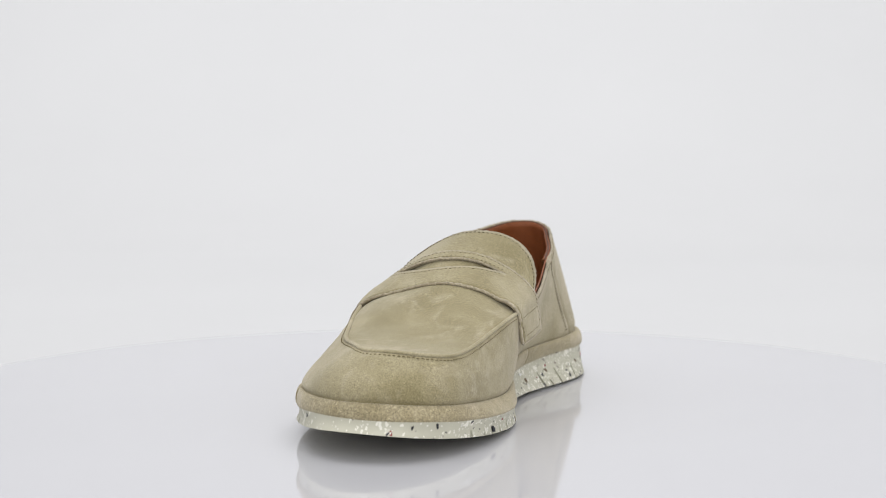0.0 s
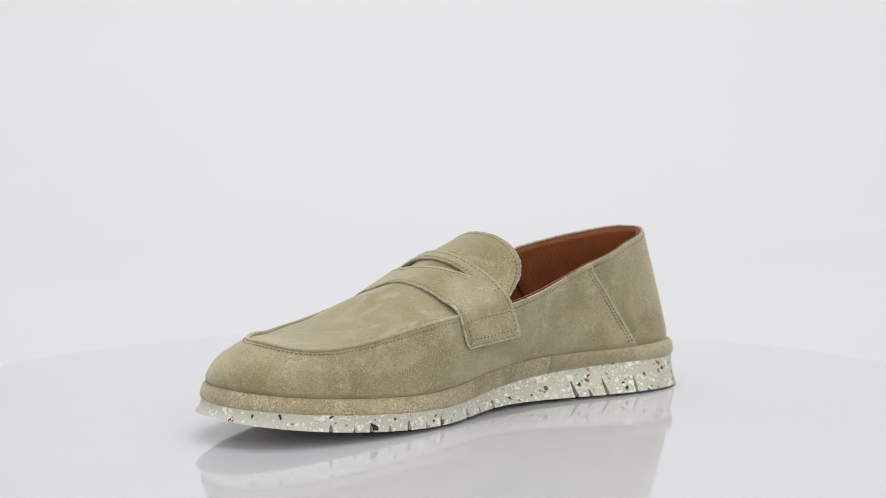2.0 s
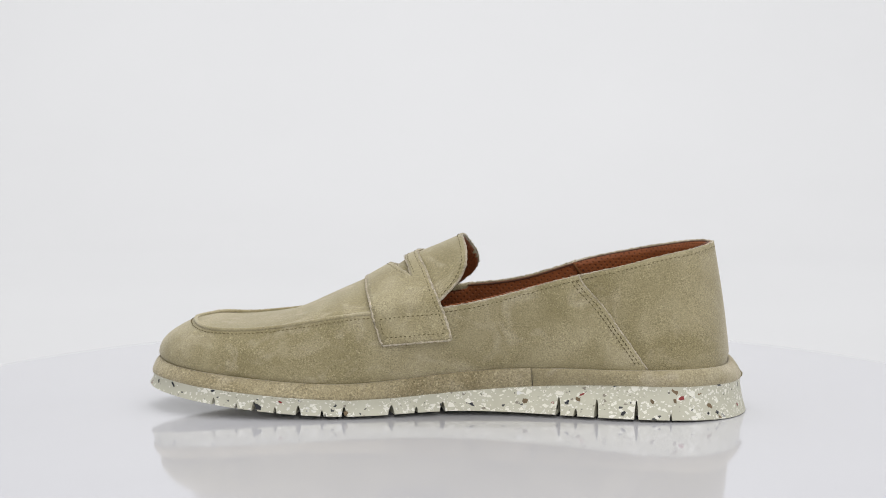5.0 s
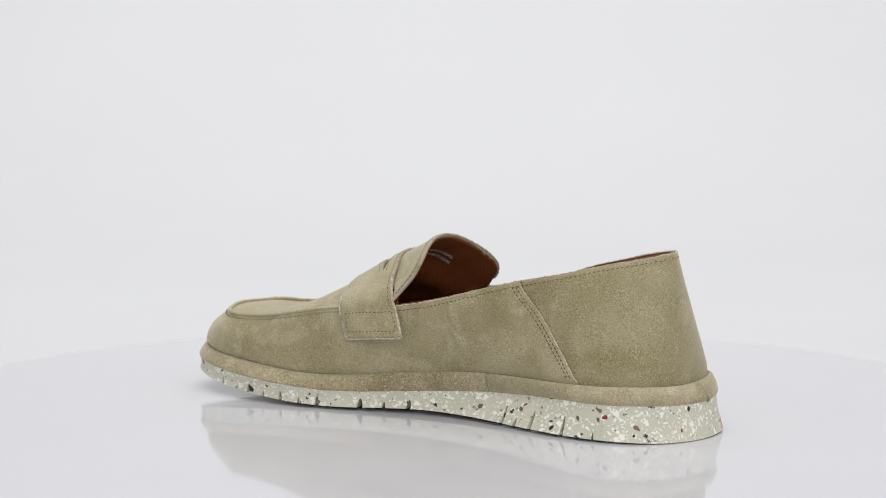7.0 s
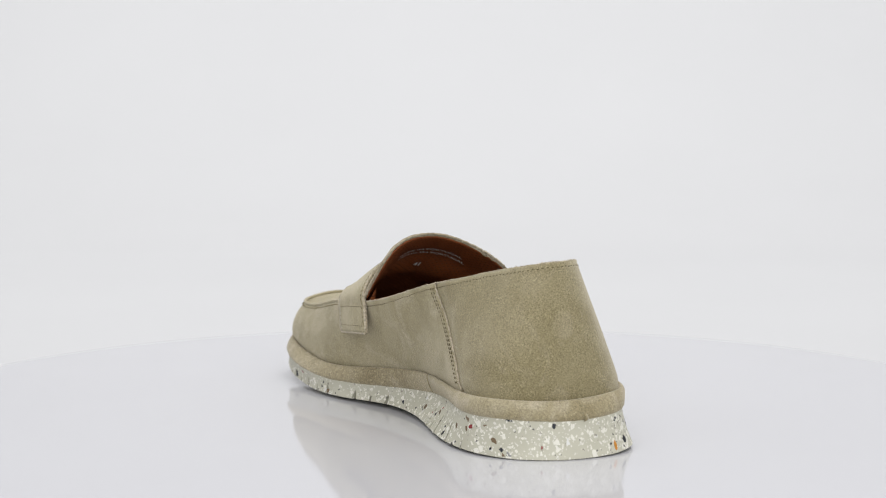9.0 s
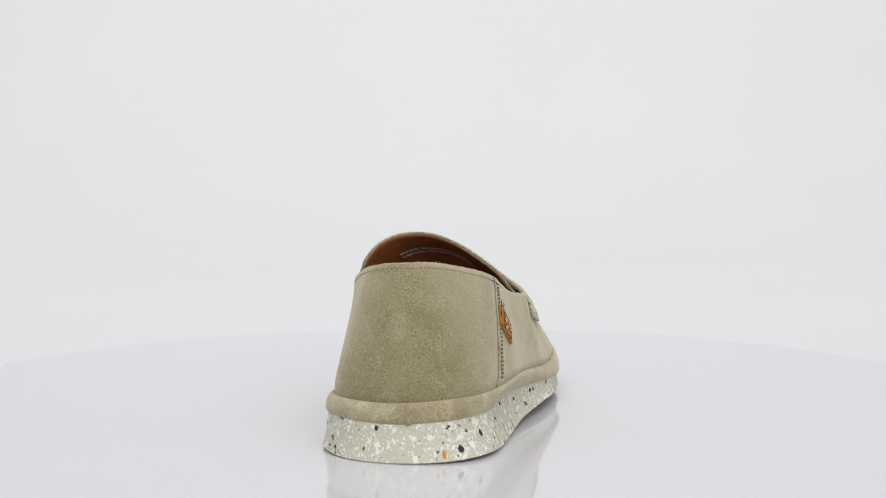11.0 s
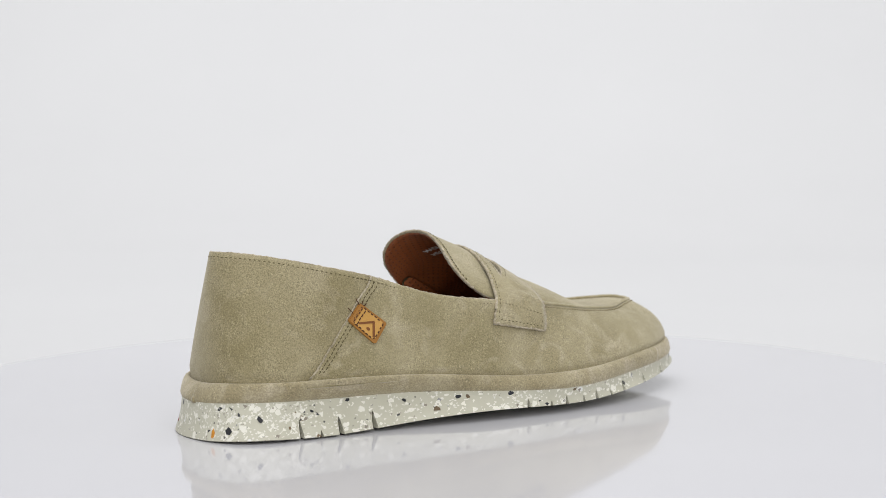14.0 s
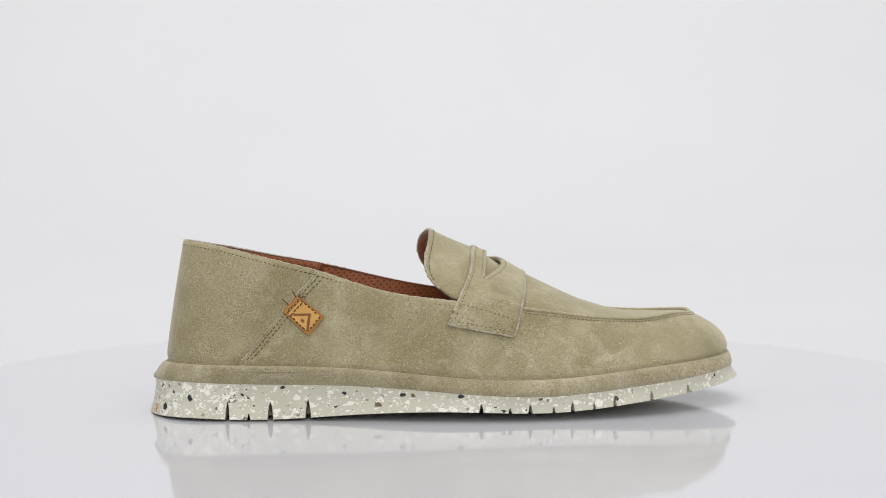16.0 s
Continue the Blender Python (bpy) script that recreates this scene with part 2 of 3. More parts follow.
STRAP_REAR = [(-10.0, 45.7, 29.2), (-7.6, 46.2, 38.4), (-4.3, 45.5, 50.6), (1.1, 44.5, 61.5), (5.6, 34.8, 69.5), (11.2, 24.2, 77.2), (14.2, 14.7, 79.3), (12.5, 5.2, 79.4), (11.5, -6.4, 76.8), (10.4, -18.8, 69.4), (5.4, -32.0, 61.0), (0.8, -40.2, 53.0), (-2.4, -42.0, 45.0), (-5.0, -44.0, 38.0)]


def spline(rows, count, closed=False):
    """Even samples of the cubic B-spline over these control points, in metres."""
    c = np.array(rows) / 1000.0
    n = len(c)
    q = np.arange(count) / count * n if closed else np.linspace(1, n - 2 - 1e-6, count)
    k = np.floor(q).astype(int)
    x = (q - k)[:, None]
    w = ((1 - x) ** 3 / 6, (3 * x ** 3 - 6 * x * x + 4) / 6, (-3 * x ** 3 + 3 * x * x + 3 * x + 1) / 6, x ** 3 / 6)
    return sum(w[j] * c[(k - 1 + j) % n] for j in range(4))


def at(line, s, closed=False):
    """Points of a sampled line at the parameters s (0 to 1)."""
    s = np.atleast_1d(np.asarray(s, float))
    n = len(line)
    if closed:
        q = (s % 1.0) * n
        k = np.floor(q).astype(int)
        f = (q - k)[:, None]
        return line[k % n] * (1 - f) + line[(k + 1) % n] * f
    q = np.clip(s, 0, 1) * (n - 1)
    k = np.minimum(np.floor(q).astype(int), n - 2)
    f = (q - k)[:, None]
    return line[k] * (1 - f) + line[k + 1] * f


def unit(v):
    return v / (np.linalg.norm(v, axis=-1, keepdims=True) + 1e-12)


RING = 960
foot, brim, feather = (spline(r, RING, True) for r in (SOLE_FOOT, SOLE_TOP, RAND_TOP))
collar, seam, rim = spline(COLLAR, 400), spline(APRON_SEAM, 400), spline(TONGUE_RIM, 200)
collar[:, 2] -= 0.0010 * np.exp(-((collar[:, 0] - collar[:, 0].min()) / 0.03) ** 2)
pinch = np.exp(-((collar[:, 0] - collar[:, 0].min()) / 0.038) ** 2) * np.clip(0.35 - collar[:, 1] / 0.018, 0, 1)
collar[:, 0] += 0.0005 * pinch
collar[:, 1] += 0.0013 * pinch
front, rear = spline(STRAP_FRONT, 200), spline(STRAP_REAR, 200)
foot[:, 2] -= foot[:, 2].min()


def aligned(line, to):
    """The line sampled again so that each sample lies nearest, in plan, to the other line's."""
    n = len(line)
    k = np.array([np.argmin(((line - p)[:, :2] ** 2).sum(1)) for p in to], float)
    half = n // 2
    out = np.interp(to[:, 0], line[:half, 0], np.arange(half))
    back = np.interp(to[:, 0], line[half:, 0][::-1], np.arange(half, n)[::-1])
    straight = np.where(np.arange(n) < half, out, back)
    ease = np.clip((0.128 - np.abs(to[:, 0])) / 0.022, 0, 1)
    k = np.where(np.abs(k - straight) > half, straight, k * (1 - ease) + straight * ease)
    k = np.unwrap(k / n * 2 * np.pi) / (2 * np.pi) * n
    lag = k - np.arange(n)
    pad = np.concatenate([lag[-20:], lag, lag[:20]])
    lag = np.convolve(pad[10:-10], np.ones(21) / 21, "valid")
    return at(line, (np.arange(n) + lag) / n, True)


brim_foot, brim_feather = aligned(brim, foot), aligned(brim, feather)


def outward(line):
    d = np.roll(line, -3, 0) - np.roll(line, 3, 0)
    return unit(np.stack([d[:, 1], -d[:, 0], np.zeros(len(d))], 1))


feather_out, foot_out = outward(feather), outward(foot)


def ring_at(u, side):
    """The parameter of the feather line at this length, on the inner (1) or outer (-1) side."""
    s = np.arange(RING) / RING
    ok = (s < 0.5) if side < 0 else (s > 0.5)
    return float(s[ok][np.argmin(abs(feather[ok, 0] - u))])


# the upper edge of the side wall: collar at the back, apron seam at the front
S_COLLAR_OUT, S_SEAM_OUT = ring_at(-0.006, -1), ring_at(0.033, -1)
S_SEAM_IN, S_COLLAR_IN = ring_at(0.030, 1), ring_at(-0.004, 1)


def top_edge(s):
    s = np.asarray(s, float) % 1.0
    key_s = [0.0, S_COLLAR_OUT, S_SEAM_OUT, 0.5, S_SEAM_IN, S_COLLAR_IN, 1.0]
    on_collar_out = at(collar, 0.5 + 0.5 * s / S_COLLAR_OUT)
    f = ((s - S_COLLAR_OUT) / (S_SEAM_OUT - S_COLLAR_OUT))[:, None]
    bridge_out = collar[-1] * (1 - f) + seam[-1] * f
    on_seam = at(seam, np.interp(s, [S_SEAM_OUT, 0.5, S_SEAM_IN], [1.0, 0.5, 0.0]))
    f = ((s - S_SEAM_IN) / (S_COLLAR_IN - S_SEAM_IN))[:, None]
    bridge_in = seam[0] * (1 - f) + collar[0] * f
    on_collar_in = at(collar, 0.5 * (s - S_COLLAR_IN) / (1 - S_COLLAR_IN))
    zone = np.searchsorted(key_s, s, side="right")[:, None]
    return np.select([zone <= 1, zone == 2, zone <= 4, zone == 5], [on_collar_out, bridge_out, on_seam, bridge_in], on_collar_in)


SWELL_S = [0, 0.12, 0.25, 0.36, 0.44, 0.5, 0.57, 0.66, 0.78, 0.88, 1.0]
SWELL = [0.9, 0.2, 0.3, 1.7, 4.2, 4.6, 2.8, 1.6, 0.8, 0.2, 0.9]


def wall(s, h, off=0.0):
    """Points of the upper's side wall: s round the shoe, h from the rand (0) to the upper edge (1), off outward."""
    s, h = np.broadcast_arrays(np.atleast_1d(np.asarray(s, float)), np.asarray(h, float))
    low, out, high = at(feather, s, True), unit(at(feather_out, s, True)), top_edge(s)
    hh = h[:, None]
    swell = np.interp(s % 1.0, SWELL_S, SWELL)[:, None] / 1000.0
    rise = np.sin(np.pi * np.clip(hh, 0, 1) ** 0.85)
    p = low * (1 - hh) + high * hh + out * swell * rise + np.array([0, 0, 1.0]) * swell * 0.35 * rise
    p = p - out * 0.0013 * np.exp(-(np.clip(hh, -0.2, 1) / 0.045) ** 2)
    lean = (high - low)
    run = (lean * out).sum(1, keepdims=True)
    n = unit(out * np.maximum(lean[:, 2:3], 0.004) - np.array([0, 0, 1.0]) * run)
    return p + n * off


WALL_GRID = {}


def on_wall(u, z, side):
    """The wall parameters of the point at length u and height z on one side."""
    if side not in WALL_GRID:
        lo, hi = (0.0, 0.5) if side < 0 else (0.5, 1.0)
        ss, hs = np.meshgrid(np.linspace(lo, hi, 300), np.linspace(0, 1, 90))
        WALL_GRID[side] = ss, hs, wall(ss.ravel(), hs.ravel())
    ss, hs, p = WALL_GRID[side]
    k = np.argmin((p[:, 0] - u) ** 2 + (p[:, 2] - z) ** 2)
    return float(ss.ravel()[k]), float(hs.ravel()[k])


# ---- mesh makers ----
def part(name, bm, material, parent=None, label="", solid=0.0, more=()):
    """Links a bmesh as one mesh object; solid: thickness added towards the back of the faces."""
    bmesh.ops.recalc_face_normals(bm, faces=bm.faces) if more == "closed" else None
    me = bpy.data.meshes.new(name)
    bm.to_mesh(me)
    bm.free()
    me.materials.append(material)
    for q in me.polygons:
        q.use_smooth = True
    ob = new(name, me)
    ob.parent = parent
    if label:
        tagged(ob, label)
    if solid:
        mod = ob.modifiers.new("solid", "SOLIDIFY")
        mod.thickness, mod.offset, mod.use_rim = solid, -1.0, True
        if more and more != "closed":
            me.materials.append(more)
            mod.material_offset_rim = 1
    return ob


def sheet(grid, closed=False, uv=None):
    """A bmesh over rows of points; closed: each row is a ring. uv: rows of metric coordinates."""
    bm = bmesh.new()
    vs = [[bm.verts.new(p) for p in row] for row in grid]
    lay = bm.loops.layers.uv.new("UVMap") if uv is not None else None
    n = len(grid[0])
    for i in range(len(grid) - 1):
        for j in range(n if closed else n - 1):
            k = (j + 1) % n
            f = bm.faces.new((vs[i][j], vs[i][k], vs[i + 1][k], vs[i + 1][j]))
            if lay is not None:
                for loop, (a, b) in zip(f.loops, ((i, j), (i, k), (i + 1, k), (i + 1, j))):
                    loop[lay].uv = uv[a][b]
    return bm


def rod(bm, pts, radius, sides=6, flat=1.0, up=None):
    """A tube along points, closed at its ends."""
    pts = np.asarray(pts)
    d = unit(np.gradient(pts, axis=0))
    ref = np.array([0, 0, 1.0]) if up is None else up
    a = unit(np.cross(d, np.broadcast_to(ref, d.shape)))
    b = np.cross(a, d)
    rings = []
    for i in range(len(pts)):
        ring = []
        for k in range(sides):
            w = 2 * math.pi * k / sides
            ring.append(bm.verts.new(pts[i] + a[i] * radius * math.cos(w) + b[i] * radius * flat * math.sin(w)))
        rings.append(ring)
    for r1, r2 in zip(rings, rings[1:]):
        for k in range(sides):
            bm.faces.new((r1[k], r1[(k + 1) % sides], r2[(k + 1) % sides], r2[k]))
    bm.faces.new(rings[0][::-1])
    bm.faces.new(rings[-1])


def stitch_row(name, pts, normals, parent, material=None, pitch=0.0022, length=0.00125, radius=0.0002, label=""):
    """Short sunk thread stitches in a row along points that lie on a surface."""
    pts, normals = np.asarray(pts), np.asarray(normals)
    run = np.concatenate([[0], np.cumsum(np.linalg.norm(np.diff(pts, axis=0), axis=1))])
    bm = bmesh.new()
    for a in np.arange(pitch * 0.5, run[-1] - length, pitch):
        q = a + np.linspace(0, length, 5) * random.uniform(0.88, 1.06)
        p = np.stack([np.interp(q, run, pts[:, c]) for c in range(3)], 1)
        n = unit(np.array([np.interp(a, run, normals[:, c]) for c in range(3)]))
        p = p + n * (radius * np.array([-1.7, -0.1, 0.2, -0.1, -1.7]))[:, None]
        p[:, :] += np.cross(n, unit(p[-1] - p[0])) * random.uniform(-0.00015, 0.00015)
        rod(bm, p, radius, 5, 1.0, n)
    return part(name, bm, material or THREAD, parent, label)


def wall_normals(s, h):
    s, h = np.broadcast_arrays(np.atleast_1d(np.asarray(s, float)), np.asarray(h, float))
    return unit(wall(s, h, 0.001) - wall(s, h))


# ---- the studio ----
def build_studio():
    # paper sweep: table level, a wide curve, then upright
    prof = [(-4.0, -0.045), (1.3, -0.045)]
    prof += [(1.3 + 0.9 * math.sin(a), 0.855 - 0.9 * math.cos(a)) for a in np.linspace(0.05, math.pi / 2, 16)]
    prof += [(2.2, 3.2)]
    bm = sheet([[(x, y, z) for x in np.linspace(-3.5, 3.5, 15)] for y, z in prof])
    tagged(part("backdrop", bm, PAPER), "seamless white paper backdrop curving up from the table", "backdrop", kind="structure")
    # round turntable plate with a softened edge
    bm = bmesh.new()
    R, rings = 0.285, []
    for r, z in ((0.0, 0.0), (R - 0.0040, 0.0), (R - 0.0022, 0.0), (R - 0.0015, -0.00002), (R - 0.0007, -0.0002), (R - 0.0002, -0.0007), (R, -0.0015), (R, -0.014), (R - 0.002, -0.016)):
        rings.append([bm.verts.new((r * math.cos(a), r * math.sin(a), z)) for a in np.arange(128) * 2 * math.pi / 128] if r else None)
    centre = bm.verts.new((0, 0, 0))
    for k in range(128):
        bm.faces.new((centre, rings[1][k], rings[1][(k + 1) % 128]))
        for a, b in zip(rings[1:], rings[2:]):
            bm.faces.new((a[k], b[k], b[(k + 1) % 128], a[(k + 1) % 128]))
    bm.faces.new(rings[-1][::-1])
    part("plate", bm, ACRYLIC, turntable)
    bm = bmesh.new()
    bmesh.ops.create_cone(bm, cap_ends=True, segments=64, radius1=0.17, radius2=0.16, depth=0.028, matrix=pose(0, 0, -0.030))
    part("base", bm, ACRYLIC, turntable)


# ---- the shoe ----
GROOVES_OUT = [(-107, 8.2, 2.2), (-97, 3.0, 1.4), (-87, 8.0, 2.4), (-69, 8.2, 2.2), (12, 4.0, 1.6), (26, 2.6, 1.2), (36, 4.2, 1.6), (47, 3.0, 1.2), (56, 4.4, 1.6), (67, 3.0, 1.2), (77, 4.2, 1.6), (96, 4.4, 2.0), (115, 4.2, 2.2)]
GROOVES_IN = [(106, 3.6, 2.0), (95, 2.6, 1.4), (86, 4.8, 2.4), (76, 3.0, 1.4), (65, 4.6, 2.2), (53, 3.0, 1.4), (43, 4.8, 2.0), (22, 4.6, 2.6), (10, 3.0, 1.6), (-2, 4.4, 2.4), (-57, 8.2, 2.2), (-65, 3.4, 1.8), (-75, 8.2, 2.0), (-94, 8.6, 2.0), (-110, 3.4, 1.4)]


def sole_wall(s, f, off=0.0):
    """Points of the sole's side: f from the tread (0) to the rand (1), slightly hollow."""
    s, f = np.broadcast_arrays(np.atleast_1d(np.asarray(s, float)), np.asarray(f, float))
    a, b, n = at(foot, s, True), at(brim_foot, s, True), unit(at(foot_out, s, True))
    ff = f[:, None]
    return a * (1 - ff) + b * ff + n * (off - 0.0007 * np.sin(np.pi * ff))


def foot_param(u, side):
    s = np.arange(RING) / RING
    ok = (s < 0.49) if side < 0 else (s > 0.51)
    return float(s[ok][np.argmin(abs(foot[ok, 0] - u))])


def build_sole():
    cuts = []
    around = np.linalg.norm(np.roll(foot, -1, 0) - foot, axis=1).sum()
    for side, rows in ((-1, GROOVES_OUT), (1, GROOVES_IN)):
        for u, tall, wide in rows:
            cuts.append((foot_param(u / 1000, side), tall / 1000, wide / 1000 / around))
    marks = set(np.round(np.arange(0, 1, 1 / 420), 6))
    for s, tall, wide in cuts:
        for m in list(marks):
            if abs(m - s) < wide * 0.8:
                marks.discard(m)
        marks.update(s + wide * k for k in (-0.56, -0.5, -0.4, -0.28, -0.14, 0.0, 0.14, 0.28, 0.4, 0.5, 0.56))
    ss = np.array(sorted(m % 1.0 for m in marks))
    tallness = at(brim_foot, ss, True)[:, 2] - at(foot, ss, True)[:, 2]
    split, cut_in = np.full(len(ss), 0.4), np.zeros(len(ss))
    for s, tall, wide in cuts:
        d = np.abs((ss - s + 0.5) % 1.0 - 0.5)
        inside = d < wide * 0.53
        split[inside] = np.clip(tall * (1 - 0.9 * (d[inside] / (wide * 0.5)) ** 1.9), 0.0003, 1) / tallness[inside]
        cut_in[d < wide * 0.47] = 1.0
    split = np.clip(split, 0.02, 0.8)
    grid = []
    n = unit(at(foot_out, ss, True))
    for level in range(16):
        f = split * (0.0, 0.06, 0.3, 0.6, 0.9, 0.999)[level] if level < 6 else split + (1 - split) * (level - 6) / 9.0
        p = sole_wall(ss, f)
        if level == 0:
            p = p - n * 0.0008
        wob = np.array([noise.noise(Vector(q) * 160) for q in p]) * 0.0002
        inset = cut_in * (level < 6) * 0.011
        grid.append(p + n * (wob - inset)[:, None])
    under = grid[0].copy()
    inner = []
    for k, gap in ((0.002, 0.0003), (0.016, 0.0010)):
        q = under - n * k
        q[:, 2] += gap
        inner.append(q)
    bm = sheet([*inner[::-1], *grid, grid[-1] - n * 0.006], closed=True)
    bm.verts.ensure_lookup_table()
    m = len(ss)
    bm.faces.new([bm.verts[i] for i in range(m)][::-1])
    top = [bm.verts[len(bm.verts) - m + i] for i in range(m)]
    bm.faces.new(top)
    sole = part("sole", bm, SOLE, shoe, "pale grey rubber sole with coloured crumb and side grooves")
    for q in sole.data.polygons:
        q.use_smooth = len(q.vertices) == 4
    sole.data.set_sharp_from_angle(angle=radians(38))
    # single larger crumbs that stand out
    chips = [(-1, -142.3, 0.20, 4.4, ORANGE_CHIP, "orange crumb"), (-1, -138, 0.27, 5.6, BLACK_CHIP, "black crumb"), (-1, -126, 0.55, 4.2, BLACK_CHIP, "black crumb"),
             (-1, -100, 0.70, 2.4, BLACK_CHIP, "black crumb"), (-1, -81, 0.92, 2.2, BLACK_CHIP, "black crumb"), (-1, -35.6, 0.35, 3.4, BROWN_CHIP, "brown crumb"),
             (-1, -24.8, 0.75, 2.6, BLACK_CHIP, "black crumb"), (-1, -19.5, 0.75, 2.6, BROWN_CHIP, "brown crumb"), (-1, 40, 0.85, 2.4, BROWN_CHIP, "brown crumb"),
             (1, -115.5, 0.66, 3.6, RED_CHIP, "red crumb"), (1, -143, 0.33, 1.8, RED_CHIP, "red crumb"), (1, -101, 0.55, 2.6, BROWN_CHIP, "brown crumb"),
             (1, -112, 0.58, 2.8, BROWN_CHIP, "brown crumb"), (1, -66, 0.55, 2.6, BROWN_CHIP, "brown crumb"), (1, -41, 0.45, 3.2, BROWN_CHIP, "tan crumb"),
             (1, -88, 0.18, 3.0, BLACK_CHIP, "black crumb"), (1, 84, 0.30, 4.2, BLACK_CHIP, "black crumb"), (1, 73, 0.70, 1.8, RED_CHIP, "red crumb"),
             (1, 42, 0.22, 2.4, BROWN_CHIP, "brown crumb"), (1, 128, 0.75, 3.2, BLACK_CHIP, "black crumb"), (1, 138, 0.62, 2.8, BLACK_CHIP, "black crumb"),
             (-1, 131, 0.75, 2.4, BLACK_CHIP, "black crumb"), (-1, -112, 0.30, 1.8, BROWN_CHIP, "brown crumb"), (-1, -52, 0.75, 2.2, BLACK_CHIP, "black crumb"), (1, -128, 0.2, 2.0, BLACK_CHIP, "black crumb")]
    around = np.linalg.norm(np.roll(foot, -1, 0) - foot, axis=1).sum()
    for side, u, f, size, mat, label in chips:
        s0 = foot_param(u / 1000, side)
        tall = at(brim_foot, s0, True)[0, 2] - at(foot, s0, True)[0, 2]
        bm = bmesh.new()
        corners = random.randint(5, 7)
        turn, flat = random.uniform(0, 6.28), random.uniform(0.55, 0.85)
        ring, back = [], []
        for k in range(corners):
            a = 2 * math.pi * k / corners + random.uniform(-0.35, 0.35)
            r = size / 2000 * random.uniform(0.7, 1.1)
            x, y = r * math.cos(a), r * math.sin(a) * flat
            x, y = x * math.cos(turn) - y * math.sin(turn), x * math.sin(turn) + y * math.cos(turn)
            fs, ff = s0 + x / around, min(0.97, max(0.03, f + y / tall))
            ring.append(bm.verts.new(sole_wall(fs, ff, 0.00022)[0]))
            back.append(bm.verts.new(sole_wall(fs, ff, -0.0006)[0]))
        bm.faces.new(ring)
        for k in range(corners):
            j = (k + 1) % corners
            bm.faces.new((ring[j], ring[k], back[k], back[j]))
        chip = part("crumb", bm, mat, sole, label)
        for q in chip.data.polygons:
            q.use_smooth = False
    return sole


def build_rand():
    """The suede strip between sole and upper, in two lengths that are spliced at the inner waist and outer toe."""
    s_waist, s_toe = ring_at(-0.0435, 1), ring_at(0.109, -1)
    for name, a, b, bulge, mat, label in (("front_rand", s_toe, s_waist, 1.25, RAND, "rough sand suede strip round the toe"),
                                          ("heel_rand", s_waist - 0.9995, s_toe, 1.8, SMOOTH_RAND, "smooth sand suede strip round the heel")):
        s = np.linspace(a, b, 260)
        lo, hi, n = at(brim_feather, s, True), at(feather, s, True), unit(at(feather_out, s, True))
        swell = bulge * (1 - 0.4 * np.exp(-((s - a) / 0.012) ** 2)) if name == "heel_rand" else np.full(260, bulge)
        grid = []
        # a rounded bead: out over the joint, up, and back in to the upper
        for f, push in ((-0.05, -3.5), (-0.04, -0.3), (0.02, 0.25), (0.17, 0.75), (0.45, 1.0), (0.66, 1.05), (0.84, 0.95), (0.97, 0.7), (1.04, 0.3), (1.05, -0.25), (0.97, -0.8), (0.7, -2.6)):
            fr = min(max(f, 0), 1)
            p = lo * (1 - fr) + hi * fr
            p[:, 2] = lo[:, 2] * (1 - f) + hi[:, 2] * f
            wob = np.array([noise.noise(Vector(q) * 90) for q in p]) * 0.0003
            k = push * swell / 1000 if push > 0 else push / 1000
            p = p + n * (np.broadcast_to(k, (260,)) + wob * (push > 0))[:, None]
            grid.append(p)
        bm = sheet(grid)
        part(name, bm, mat, shoe, label, 0.0008)


def seam_line(side):
    pts = [(-64.9, 68.6), (-74.6, 58.6), (-87.7, 42.9), (-101.5, 26.6), (-106, 21)] if side < 0 else [(-66.2, 67.1), (-79.5, 51.6), (-89.6, 37.4), (-99.2, 23.6), (-103, 18)]
    z = np.array([p[1] for p in pts][::-1]) / 1000
    u = np.array([p[0] for p in pts][::-1]) / 1000
    out = []
    for h in np.linspace(-0.06, 1, 30):
        s = np.linspace(0.02, 0.3, 400) if side < 0 else np.linspace(0.7, 0.98, 400)
        p = wall(s, h)
        out.append(s[np.argmin(abs(p[:, 0] - np.interp(p[:, 2], z, u)))])
    k = np.ones(5) / 5
    sm = np.convolve(np.pad(out, 2, mode="edge"), k, "valid")
    return sm


H = np.linspace(-0.06, 1, 30)


def ragged(p, amount):
    return np.array([noise.noise(Vector(q) * 900) + 0.6 * noise.noise(Vector(q) * 2300) for q in p]) * amount


